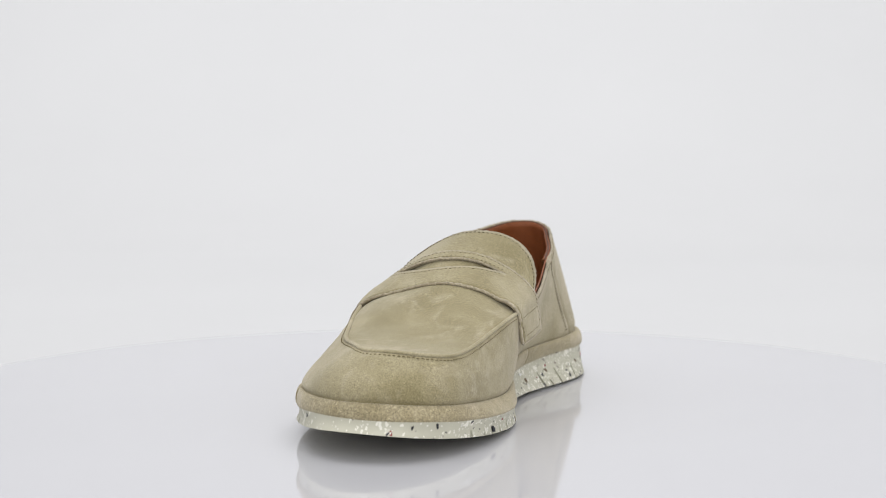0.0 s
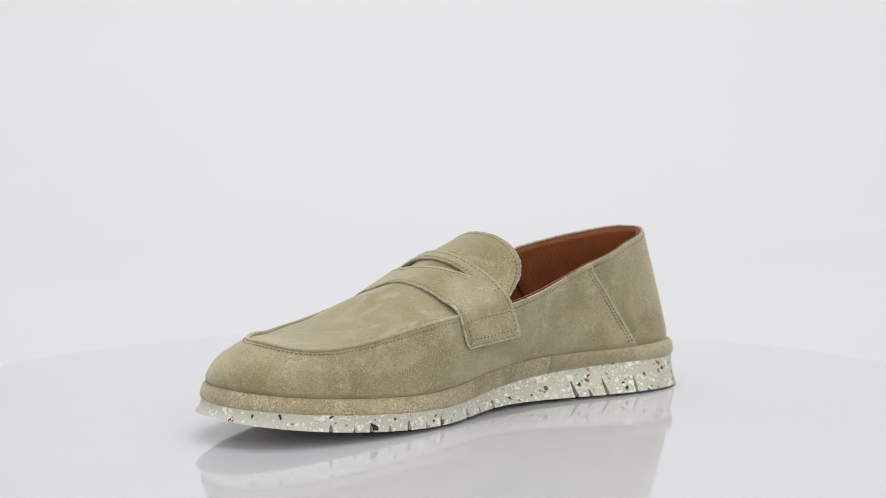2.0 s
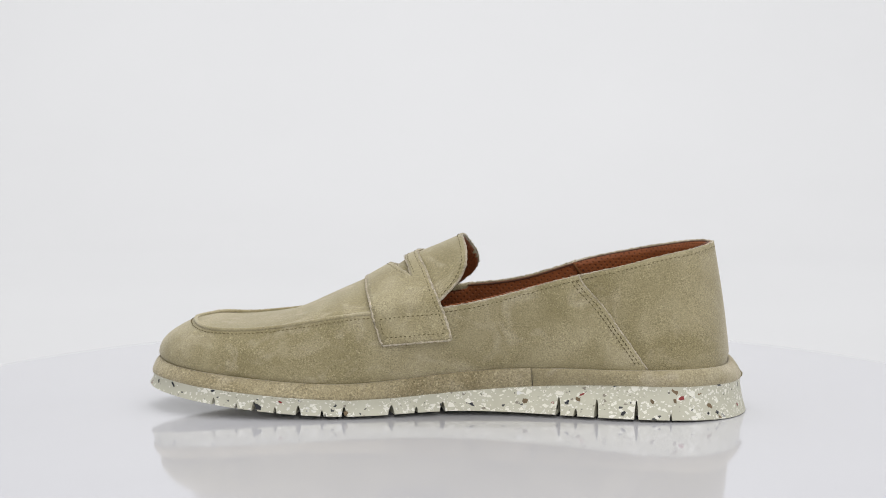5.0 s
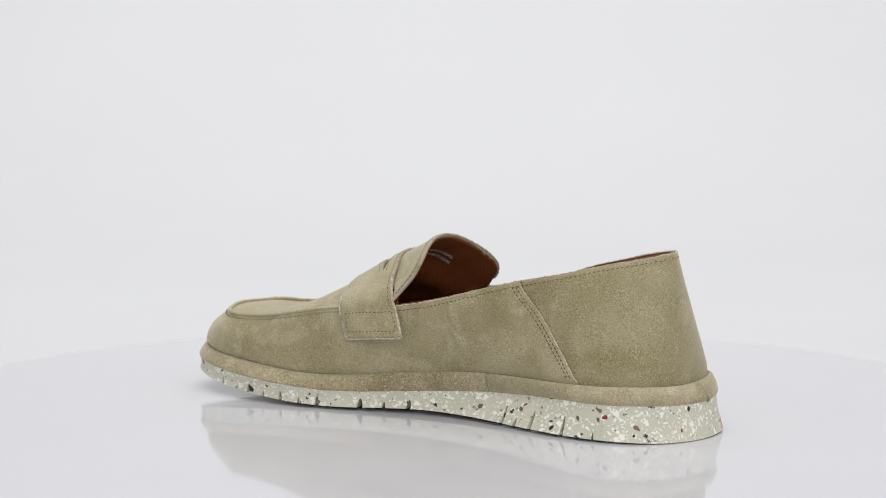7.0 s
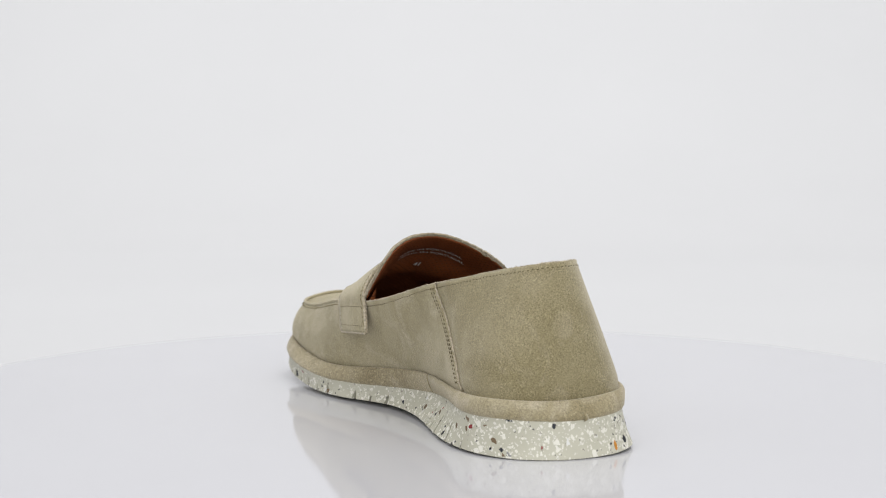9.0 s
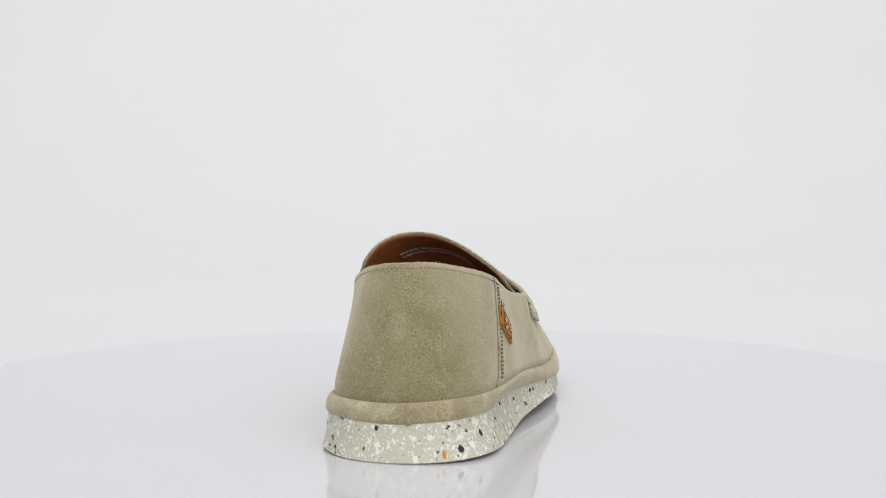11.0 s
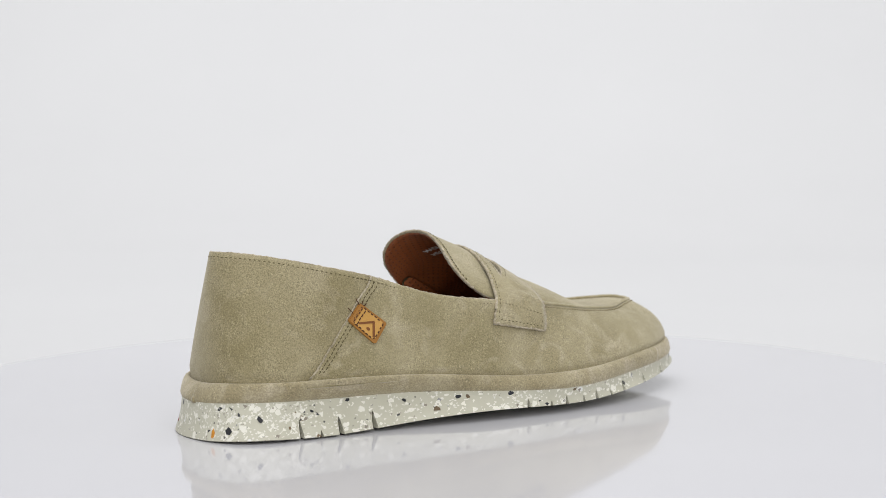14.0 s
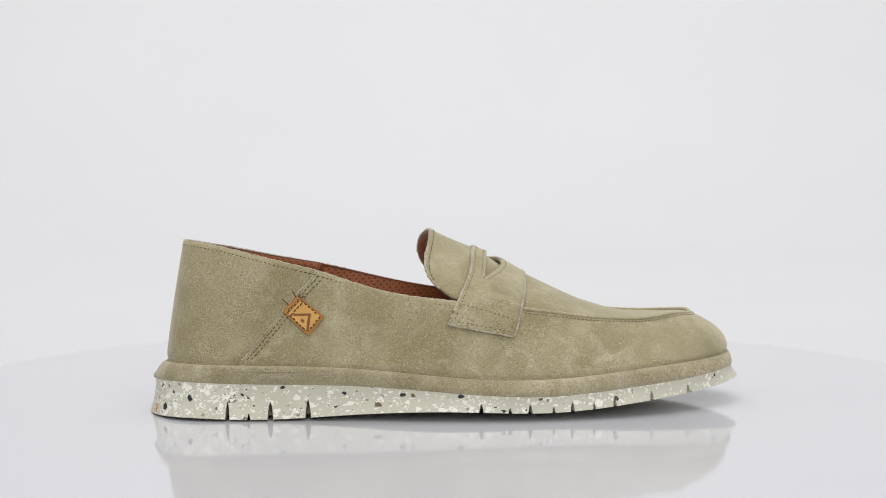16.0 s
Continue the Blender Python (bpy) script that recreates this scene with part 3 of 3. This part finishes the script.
def build_upper():
    out_s, in_s = seam_line(-1), seam_line(1)
    # vamp and quarters: from one back seam round the toe to the other
    grid = []
    for i, h in enumerate(H):
        s = np.linspace(out_s[i], in_s[i], 300)
        p = wall(s, h, 0.0005)
        dent = np.array([noise.noise(Vector(q) * 45) + 0.4 * noise.noise(Vector(q) * 130) for q in p]) * 0.00045
        p = p + wall_normals(s, h) * dent[:, None]
        if i == len(H) - 1:
            p[:, 2] += ragged(p, 0.0004)
        grid.append(p)
    part("vamp", sheet(grid), SUEDE, shoe, "olive sand suede vamp and quarters", 0.0014, RAW)
    # heel counter, tucked under the quarters
    grid = []
    for i, h in enumerate(H):
        s = np.linspace(in_s[i] - 1 - 0.012, out_s[i] + 0.012, 120)
        p = wall(s, h, -0.0006)
        edge = np.minimum(np.arange(120), np.arange(120)[::-1]) / 8.0
        p = p + wall_normals(s, h) * (np.clip(edge, 0, 1) * 0.0007 - 0.0002 * (edge < 1))[:, None]
        if i == len(H) - 1:
            p[:, 2] += ragged(p, 0.0004)
        grid.append(p)
    part("heel_counter", sheet(grid), NAPPED, shoe, "olive sand suede heel panel", 0.0013, RAW)
    # lining, all round the inside and a little proud of the collar
    s = np.linspace(-0.5, 0.5, 330)
    run = np.concatenate([[0], np.cumsum(np.linalg.norm(np.diff(wall(s, 0.6), axis=0), axis=1))])
    at_collar = (s > S_COLLAR_IN - 1.0) & (s < S_COLLAR_OUT)
    grid, uv = [], []
    for h in np.linspace(0.05, 1.0, 20):
        p = wall(s, np.where(at_collar, h, h * 0.94), -0.0024)
        grid.append(p)
        uv.append([(r, z) for r, z in zip(run, p[:, 2])])
    brink = grid[-1].copy()
    brink[:, 2] += 0.0001 * at_collar
    grid.append(brink)
    uv.append([(r, z) for r, z in zip(run, brink[:, 2])])
    part("lining", sheet(grid[::-1], uv=uv[::-1]), LINING, shoe, "perforated cognac leather lining", 0.0007)
    # thicker heel lining, ending in a folded step before each back seam
    step = 0.0065
    inner_end, outer_end = in_s - 1.0 - step, out_s + step
    grid, uv = [], []
    rows = [(h, -0.0038, 0.0) for h in np.linspace(0.12, 1.0, 18)] + [(1.0, -0.0036, -0.0001), (1.0, -0.0030, -0.0001), (1.0, -0.0018, -0.0008)]
    for h, off, rise in rows:
        a, b = np.interp(h, H, inner_end), np.interp(h, H, outer_end)
        s = np.linspace(a, b, 130)
        p = wall(s, h, off)
        p[:, 2] += rise
        grid.append(p)
        uv.append([(r, z) for r, z in zip((s - s[0]) * 0.72, p[:, 2] - rise)])
    heel = part("heel_lining", sheet(grid[::-1], uv=uv[::-1]), LINING, shoe, "perforated cognac heel lining with a folded front edge", 0.0007)
    for k in (0, -1):
        bm = bmesh.new()
        rod(bm, np.array([row[k] for row in grid[2:-1]]), 0.0007, 6, 1.0, np.array([0.3, 1.0, 0.2]))
        part("folded_edge", bm, BURNT, heel, "dark folded leather edge")
    # near-black insole; its colour also deepens the shade inside the shoe
    inner = feather - feather_out * 0.0035
    inner[:, 2] += 0.002
    bm = bmesh.new()
    ring = [bm.verts.new(p) for p in inner[::6]]
    ring2 = [bm.verts.new(p - np.array([0, 0, 0.0035])) for p in inner[::6]]
    bm.faces.new(ring)
    for k in range(len(ring)):
        j = (k + 1) % len(ring)
        bm.faces.new((ring[j], ring[k], ring2[k], ring2[j]))
    part("insole", bm, INSOLE, shoe, "near-black leather insole")
    # back seam stitches, two rows on each quarter edge
    for side, line in ((-1, out_s), (1, in_s)):
        for gap in (0.0021, 0.0042):
            shift = np.full(len(H), gap) / 0.72 * (1 if side < 0 else -1)
            s, h = line[3:-1] + shift[3:-1], H[3:-1]
            stitch_row("back_seam_stitching", wall(s, h, 0.0007), wall_normals(s, h), shoe, pitch=0.0021)
    # stitches under the collar edge
    s = np.linspace(S_COLLAR_IN - 1.012, S_COLLAR_OUT + 0.014, 500)
    tall = top_edge(s)[:, 2] - at(feather, s, True)[:, 2]
    h = 1 - 0.0021 / tall
    on_counter = np.array([np.interp(0.95, H, in_s) - 1, np.interp(0.95, H, out_s)])
    off = np.where((s > on_counter[0]) & (s < on_counter[1]), 0.0001, 0.0005)
    pts = np.array([wall(a, b, c)[0] for a, b, c in zip(s, h, off)])
    stitch_row("collar_stitching", pts, wall_normals(s, h), shoe)
    # dark bound edge of the lining, stepping up where the heel lining begins
    sb = np.linspace(S_COLLAR_IN - 1.0, S_COLLAR_OUT, 260)
    on_heel = np.clip(np.minimum(sb - inner_end[-1], outer_end[-1] - sb) / 0.002, 0, 1)
    edge = np.array([wall(a, 1.0, -0.0021 - 0.0006 * k)[0] for a, k in zip(sb, on_heel)])
    edge[:, 2] += -0.0006 + 0.0005 * on_heel
    bm = bmesh.new()
    rod(bm, edge, 0.00055, 6)
    part("collar_binding", bm, BINDING, shoe, "dark brown bound edge inside the collar")
    # seams of the lining
    for line in (outer_end - 0.0035, inner_end + 0.0035):
        s2, h2 = line[12:-1], H[12:-1]
        stitch_row("lining_seam", wall(s2, h2, -0.0045), -wall_normals(s2, h2), shoe, BROWN_THREAD, 0.0030, 0.0017, 0.00025)
    lip = np.array([wall(a, 1.0, c - 0.0007)[0] for a, c in zip(s, off)])
    up = unit(wall_normals(s, np.ones(len(s))) + np.array([0, 0, 1.2]))
    raw_edge(lip, up, shoe, 0.0005)
    for side, line in ((-1, out_s), (1, in_s)):
        p = np.array([wall(a, b, 0.0002)[0] for a, b in zip(line, H)])[2:]
        raw_edge(p, wall_normals(line, H)[2:], shoe, 0.0005)
    return out_s, in_s


def arch(rows, count=49):
    """Even samples along a polyline."""
    rows = np.asarray(rows)
    run = np.concatenate([[0], np.cumsum(np.linalg.norm(np.diff(rows, axis=0), axis=1))])
    q = np.linspace(0, run[-1], count)
    return np.stack([np.interp(q, run, rows[:, c]) for c in range(3)], 1)


def apron_rows():
    w = np.linspace(0, 1, 49)

    def sink(p, mm):
        c = p.copy()
        c[:, 1] = 0.006
        c[:, 2] = 0.035
        return p + unit(c - p) * mm
    rows = [arch(at(rim, w))]
    rows.append(sink(arch(at(rear, np.linspace(0.2, 0.86, 80))), 0.0024))
    mid = (arch(at(rear, np.linspace(0.2, 0.86, 80))) * 0.45 + arch(np.vstack([seam[:1], at(front, np.linspace(0.24, 0.8, 80)), seam[-1:]])) * 0.55)
    rows.append(sink(mid, 0.0038))
    rows.append(arch(np.vstack([seam[:1], sink(at(front, np.linspace(0.24, 0.8, 80)), 0.0022), seam[-1:]])))
    for e in (0.44, 0.37, 0.30, 0.23, 0.17, 0.11, 0.06, 0.025, 0.004):
        a, b = at(seam, 0.5 - e)[0], at(seam, 0.5 + e)[0]
        p = a * (1 - w[:, None]) + b * w[:, None]
        u = (a[0] + b[0]) * 500
        crown = np.interp(u, [38, 50, 64, 79, 95, 115, 123], [14, 11.2, 6.6, 3.3, 1.7, 0.6, 0.0]) / 1000
        p[:, 2] += crown * np.sin(np.pi * w) ** 0.8
        rows.append(p)
    fine = []
    for i in range(len(rows) - 1):
        p0, p1, p2, p3 = rows[max(i - 1, 0)], rows[i], rows[i + 1], rows[min(i + 2, len(rows) - 1)]
        for x in np.arange(6) / 6:
            fine.append(0.5 * (2 * p1 + (p2 - p0) * x + (2 * p0 - 5 * p1 + 4 * p2 - p3) * x * x + (3 * p1 - p0 - 3 * p2 + p3) * x ** 3))
    fine.append(rows[-1])
    return np.array(fine)


def grid_normals(g):
    return unit(np.cross(np.gradient(g, axis=1), np.gradient(g, axis=0)))


def raw_edge(pts, normals, parent, radius=0.0008):
    """The pale, frayed cut edge of a suede piece, with loose fibres standing off it."""
    pts = np.asarray(pts)
    run = np.concatenate([[0], np.cumsum(np.linalg.norm(np.diff(pts, axis=0), axis=1))])
    q = np.linspace(0, run[-1], max(8, int(run[-1] / 0.0009)))
    p = np.stack([np.interp(q, run, pts[:, c]) for c in range(3)], 1)
    n = unit(np.stack([np.interp(q, run, np.asarray(normals)[:, c]) for c in range(3)], 1))
    side = np.cross(n, unit(np.gradient(p, axis=0)))
    p = p + n * ragged(p, 0.00036)[:, None] + side * ragged(p + 0.3, 0.00036)[:, None]
    bm = bmesh.new()
    rod(bm, p, radius * 0.85, 6, 1.0, np.array([0.3, 0.2, 1.0]))
    for i in range(len(p)):
        for k in range(4):
            d = Vector(n[i] * random.uniform(-0.5, 1) + side[i] * random.uniform(-1, 1) + np.array([0, 0, 0.3])).normalized()
            a = Vector(p[i]) + d * radius * 0.8 + Vector((random.uniform(-4e-4, 4e-4), random.uniform(-4e-4, 4e-4), 0))
            tip = a + d * random.uniform(0.0001, 0.00045) + Vector((random.uniform(-3e-4, 3e-4), random.uniform(-3e-4, 3e-4), 0))
            x = d.orthogonal().normalized() * 0.00009
            bm.faces.new((bm.verts.new(a + x), bm.verts.new(a - x), bm.verts.new(tip)))
    return part("raw_edge", bm, RAW, parent, "pale frayed cut suede edge")


def build_apron():
    g = apron_rows()
    n = grid_normals(g)
    if n[20, 24, 2] < 0:
        n = -n
    soft = np.array([[noise.noise(Vector(q) * 60) for q in row] for row in g]) * 0.0004
    out = g + n * soft[:, :, None]
    out[0] += n[0] * ragged(out[0], 0.0003)[:, None]
    bm = sheet(out[::-1])
    ob = part("apron", bm, SUEDE, shoe, "olive sand suede apron and tongue", 0.0016, RAW)
    me = ob.data
    if me.polygons[len(me.polygons) // 2].normal.z < 0:
        me.flip_normals()
    # lining under the apron and tongue, with its print
    rows = 68
    g_in = (g - n * np.interp(np.arange(len(g)), [0, 6, 14], [0.0019, 0.0019, 0.0034])[:, None, None])[:rows]
    run_w = np.concatenate([[0], np.cumsum(np.linalg.norm(np.diff(g_in[6], axis=0), axis=1))])
    run_k = np.concatenate([[0], np.cumsum(np.linalg.norm(np.diff(g_in[:, 24], axis=0), axis=1))])
    uv = [[(a, b) for a in run_w] for b in run_k]
    g_in[0] = g_in[0] + (g_in[1] - g_in[0]) * 0.15
    ob = part("tongue_lining", sheet(g_in, uv=uv), LINING, shoe, "perforated cognac leather under the tongue", 0.0006)
    if ob.data.polygons[len(ob.data.polygons) // 2].normal.z > 0:
        ob.data.flip_normals()

    def place(x, y):
        """A point on the lining's visible face: x across from the middle of the print, y back from the rim."""
        j = np.interp(x + run_w[-1] * 0.46, run_w, np.arange(49))
        i = np.interp(y, run_k, np.arange(rows))
        i0, j0 = min(int(i), rows - 2), min(int(j), 47)
        a, b = i - i0, j - j0

        def mix(m):
            return (m[i0, j0] * (1 - a) * (1 - b) + m[i0 + 1, j0] * a * (1 - b) + m[i0, j0 + 1] * (1 - a) * b + m[i0 + 1, j0 + 1] * a * b)
        return mix(g_in) - mix(n[:rows]) * 0.0009
    for words, size, x0, y0 in (("MADE IN PORTUGAL", 0.0036, 0.0012, 0.0172), ("HECHO EN PORTUGAL", 0.0036, 0.0012, 0.0222), ("41", 0.0043, -0.0022, 0.0355)):
        curve = bpy.data.curves.new("print", "FONT")
        curve.body, curve.size, curve.align_x = words, size, "CENTER"
        curve.offset = 0.00009
        tmp = bpy.data.objects.new("print", curve)
        scene.collection.objects.link(tmp)
        me = bpy.data.meshes.new_from_object(tmp.evaluated_get(bpy.context.evaluated_depsgraph_get()))
        bpy.data.objects.remove(tmp)
        bm = bmesh.new()
        bm.from_mesh(me)
        for v in bm.verts:
            v.co = Vector(place(v.co.x + x0, y0 - v.co.y + 0.0015))
        part("print", bm, PRINT, ob, "silver lettering")
    # added fillers from tongue sides to quarter lining, blocking stray light behind the strap
    for j, side in ((0, 1), (48, -1)):
        top = g_in[(1 if side > 0 else 9):24:2, j].copy()
        top[:, 1] -= side * 0.0016
        low = np.array([wall(ring_at(q[0], side), 0.72, -0.0032)[0] for q in top])
        rows_g = [top * (1 - f) + low * f for f in np.linspace(0, 1, 6)]
        uv_g = [[(q[0], q[2]) for q in row] for row in rows_g]
        part("tongue_gap_filler", sheet(rows_g, uv=uv_g), LINING, shoe, "added cognac filler that blocks light beside the tongue")
    # raised seam round the apron
    line = at(seam, np.linspace(0, 1, 260))
    line[:, 2] += 0.0006 + ragged(line, 0.00012)
    bm = bmesh.new()
    rod(bm, line, 0.00095, 8, 0.9)
    part("apron_seam", bm, RIDGE, shoe, "raised folded suede seam")
    s = np.linspace(S_SEAM_OUT, S_SEAM_IN, 420)
    h = 1 - 0.0017 / np.linalg.norm(top_edge(s) - at(feather, s, True), axis=1)
    stitch_row("apron_stitching", wall(s, h, 0.0007), wall_normals(s, h), shoe, TAN_THREAD, pitch=0.0021, length=0.0011, radius=0.0002)
    raw_edge(g[0] - n[0] * 0.0006, n[0], shoe)
    # stitches inside the tongue rim
    pts, nn = g[0] * 0.3 + g[1] * 0.7, n[1]
    stitch_row("tongue_stitching", pts[2:-2] + nn[2:-2] * 0.0002, nn[2:-2], shoe)
    return g


def build_strap():
    cols = 110
    w = np.linspace(0, 1, cols)
    a, b = at(front, w * 0.991), at(rear, w)

    def lift(p, wv):
        """Keeps the strap's ends outside the side walls."""
        p = p.copy()
        for i in range(len(p)):
            if wv[i] < 0.22 or wv[i] > 0.78:
                side = 1 if wv[i] < 0.5 else -1
                ease = float(np.clip((0.062 - p[i, 2]) / 0.014, 0, 1))
                if ease > 0:
                    s, h = on_wall(p[i, 0], p[i, 2], side)
                    q, nn = wall(s, h)[0], wall_normals(s, h)[0]
                    d = float(np.dot(p[i] - q, nn))
                    if d < 0.0021:
                        p[i] = p[i] + nn * (0.0021 - d) * ease * ease * (3 - 2 * ease)
        return p
    half, tip = 0.235, 0.75
    x = (w - 0.505) / half
    open_ = np.clip(1 - x * x, 0, 1)
    lo = tip - 0.31 * open_
    hi = tip + 0.02 * open_
    rows = []
    for q in np.linspace(0, 1, 9):
        rows.append(("front", lo * q))
    for q in np.linspace(0, 1, 6):
        rows.append(("rear", hi + (1 - hi) * q))
    bm = bmesh.new()
    vs, keep = [], []
    for kind, q in rows:
        p = a * (1 - q[:, None]) + b * q[:, None]
        up = unit(p - np.stack([p[:, 0], np.full(cols, 0.006), np.full(cols, 0.03)], 1))
        arched = np.sin(np.pi * np.clip(q, 0, 1)) * 0.0009 - 0.0011 * open_
        p = p + up * arched[:, None]
        p = lift(p, w)
        wob = ragged(p, 0.00012)
        keep.append(p)
        vs.append([bm.verts.new(c + u * k) for c, u, k in zip(p, up, wob)])
    for i in range(len(vs) - 1):
        if i == 8:
            continue
        for j in range(cols - 1):
            bm.faces.new((vs[i][j], vs[i][j + 1], vs[i + 1][j + 1], vs[i + 1][j]))
    shut = [v for j in range(cols) if open_[j] <= 0 for v in (vs[8][j], vs[9][j])]
    bmesh.ops.remove_doubles(bm, verts=shut, dist=0.0012)
    bm.normal_update()
    top = max(bm.faces, key=lambda f: f.calc_center_median().z)
    if top.normal.z < 0:
        bmesh.ops.reverse_faces(bm, faces=bm.faces)
    ob = part("strap", bm, STRAP, shoe, "suede saddle strap with a pointed slot", 0.0018, RAW)

    def edge_of(i):
        p = np.array([np.array(c) for c in keep[i]])
        return p, unit(p - np.stack([p[:, 0], np.full(cols, 0.006), np.full(cols, 0.03)], 1))
    for i in (0, -1):
        p, up = edge_of(i)
        raw_edge(p - up * 0.0006, up, ob, 0.00085)
    for j in (0, -1):
        p = np.array([row[j] for row in keep])
        up = np.repeat(unit(p[5:6] - np.array([[p[5, 0], 0.006, 0.03]])), len(p), 0)
        raw_edge(p - up * 0.0006, up, ob, 0.0008)
    inside = open_ > 0
    for i in (8, 9):
        p, up = edge_of(i)
        raw_edge((p - up * 0.0007)[inside], up[inside], ob, 0.0007)

    def along(wv, q):
        """Points on the strap's face at w and q, with normals."""
        wv, q = np.broadcast_arrays(np.asarray(wv, float), np.asarray(q, float))
        p = at(front, wv * 0.991) * (1 - q[:, None]) + at(rear, wv) * q[:, None]
        up = unit(p - np.stack([p[:, 0], np.full(len(p), 0.006), np.full(len(p), 0.03)], 1))
        crest = np.clip(1 - ((wv - 0.505) / half) ** 2, 0, 1)
        p = p + up * (np.sin(np.pi * np.clip(q, 0, 1)) * 0.0009 - 0.0011 * crest)[:, None]
        return lift(p, wv), up
    wv = np.linspace(0.03, 0.97, 300)
    for q, span in ((0.94, wv), (0.07, wv[wv < 0.10]), (0.07, wv[wv > 0.885])):
        p, up = along(span, q)
        stitch_row("strap_edge_stitching", p, up, ob)
    for w0 in (0.025, 0.975, 0.095, 0.885):
        q = np.linspace(0.05, 0.95, 40)
        p, up = along(np.full(40, w0), q)
        stitch_row("strap_end_stitching", p, up, ob)
    wv = np.linspace(0.505 - half * 0.97, 0.505 + half * 0.97, 120)
    xx = (wv - 0.505) / half
    p, up = along(wv, tip - 0.31 * np.clip(1 - xx * xx, 0, 1) - 0.07)
    stitch_row("slot_stitching", p, up, ob)
    p, up = along(wv, np.full(120, tip + 0.05))
    stitch_row("slot_stitching", p, up, ob)


def build_patch():
    """The small tan leather tab over the outer back seam, with its burnt mark."""
    corner = [on_wall(u / 1000, z / 1000, -1) for u, z in ((-73.9, 59.3), (-61.2, 49.0), (-67.8, 39.8), (-80.5, 51.1))]

    def face(x, y, off):
        (s0, h0), (s1, h1), (s2, h2), (s3, h3) = corner
        s = (s0 * (1 - x) + s1 * x) * (1 - y) + (s3 * (1 - x) + s2 * x) * y
        h = (h0 * (1 - x) + h1 * x) * (1 - y) + (h3 * (1 - x) + h2 * x) * y
        return wall(s, h, off)[0]

    def pad(points, off, name, mat, parent, label, sides=True):
        bm = bmesh.new()
        up = [bm.verts.new(face(x, y, off)) for x, y in points]
        dn = [bm.verts.new(face(x, y, off - 0.0011)) for x, y in points]
        bm.faces.new(up)
        for k in range(len(up)):
            j = (k + 1) % len(up)
            bm.faces.new((up[j], up[k], dn[k], dn[j]))
        bmesh.ops.recalc_face_normals(bm, faces=bm.faces)
        ob = part(name, bm, mat, parent, label)
        for q in ob.data.polygons:
            q.use_smooth = False
        return ob

    def rounded(inset, r=0.08, n=5):
        pts = []
        for cx, cy, a0 in ((1 - inset - r, inset + r, -90), (1 - inset - r, 1 - inset - r, 0), (inset + r, 1 - inset - r, 90), (inset + r, inset + r, 180)):
            for k in range(n):
                a = radians(a0 + 90 * k / (n - 1))
                pts.append((cx + r * math.cos(a), cy + r * math.sin(a)))
        return pts
    tab = pad(rounded(0.0), 0.0019, "leather_tab", TAN_EDGE, shoe, "small tan leather tab with a stamped mark")
    pad(rounded(0.09), 0.00215, "tab_face", PATCH, tab, "tan leather face")

    def stroke(points, wide, name):
        for (x0, y0), (x1, y1) in zip(points, points[1:]):
            d = Vector((x1 - x0, y1 - y0)).normalized() * wide / 2
            n = Vector((-d.y, d.x))
            pts = [(x0 - d.x - n.x, y0 - d.y - n.y), (x0 - d.x + n.x, y0 - d.y + n.y), (x1 + d.x + n.x, y1 + d.y + n.y), (x1 + d.x - n.x, y1 + d.y - n.y)]
            pad(pts, 0.00232, name, BURNT, tab, "burnt brown stroke")
    stroke([(0.32, 0.74), (0.64, 0.32), (0.84, 0.80)], 0.07, "mark_stroke")
    pad([(0.60 + 0.06 * math.cos(a), 0.70 + 0.06 * math.sin(a)) for a in np.arange(10) * 0.628], 0.00232, "mark_dot", BURNT, tab, "burnt brown dot")
    loop = rounded(0.10, 0.08, 6)
    loop.append(loop[0])
    p = np.array([face(x, y, 0.00222) for x, y in loop])
    nn = unit(np.array([face(x, y, 0.003) for x, y in loop]) - p)
    stitch_row("tab_stitching", p, nn, tab, BROWN_THREAD, 0.0021, 0.0014, 0.00028)
    pad([(0.03, 0.04), (0.17, 0.03), (0.17, 0.97), (0.03, 0.96)], 0.0024, "tab_fold", TAN_EDGE, tab, "darker folded end of the tab")
    left = np.linspace(0.05, 0.95, 14)
    for x in (0.14, 0.26):
        p = np.array([face(x, y, 0.0024) for y in left])
        nn = unit(np.array([face(x, y, 0.0032) for y in left]) - p)
        stitch_row("tab_stitching", p, nn, tab, BROWN_THREAD, 0.0021, 0.0014, 0.00028)
    # loose thread ends at the tab's tucked side
    for x, y, dx, dy in ((0.0, 0.12, -0.16, -0.10), (0.02, 0.10, 0.06, -0.20), (0.0, 0.60, -0.20, 0.02), (0.10, 0.02, 0.10, -0.14)):
        f = np.linspace(0, 1, 7)
        p = np.array([face(x + dx * k + 0.03 * math.sin(5 * k), y + dy * k, 0.0018 + 0.0012 * k) for k in f])
        bm = bmesh.new()
        rod(bm, p, 0.00022, 5)
        part("loose_thread", bm, BROWN_THREAD, tab, "loose brown thread end")


turntable = tagged(new("turntable"), "round glossy white acrylic turntable under the shoe", "turntable")
shoe = tagged(new("shoe"), "sand suede penny loafer with a speckled rubber sole", "shoe")
build_studio()
build_sole()
build_rand()
build_upper()
build_apron()
build_strap()
build_patch()


def motions():
    walk(turntable, [(t, pose(0, 0, 0, 0, 0, -15.357 * t)) for t in range(17)])
    walk(shoe, [(t, pose(0, 0, 0, 0, 0, 249.32 - 15.357 * t)) for t in range(17)])


motions()
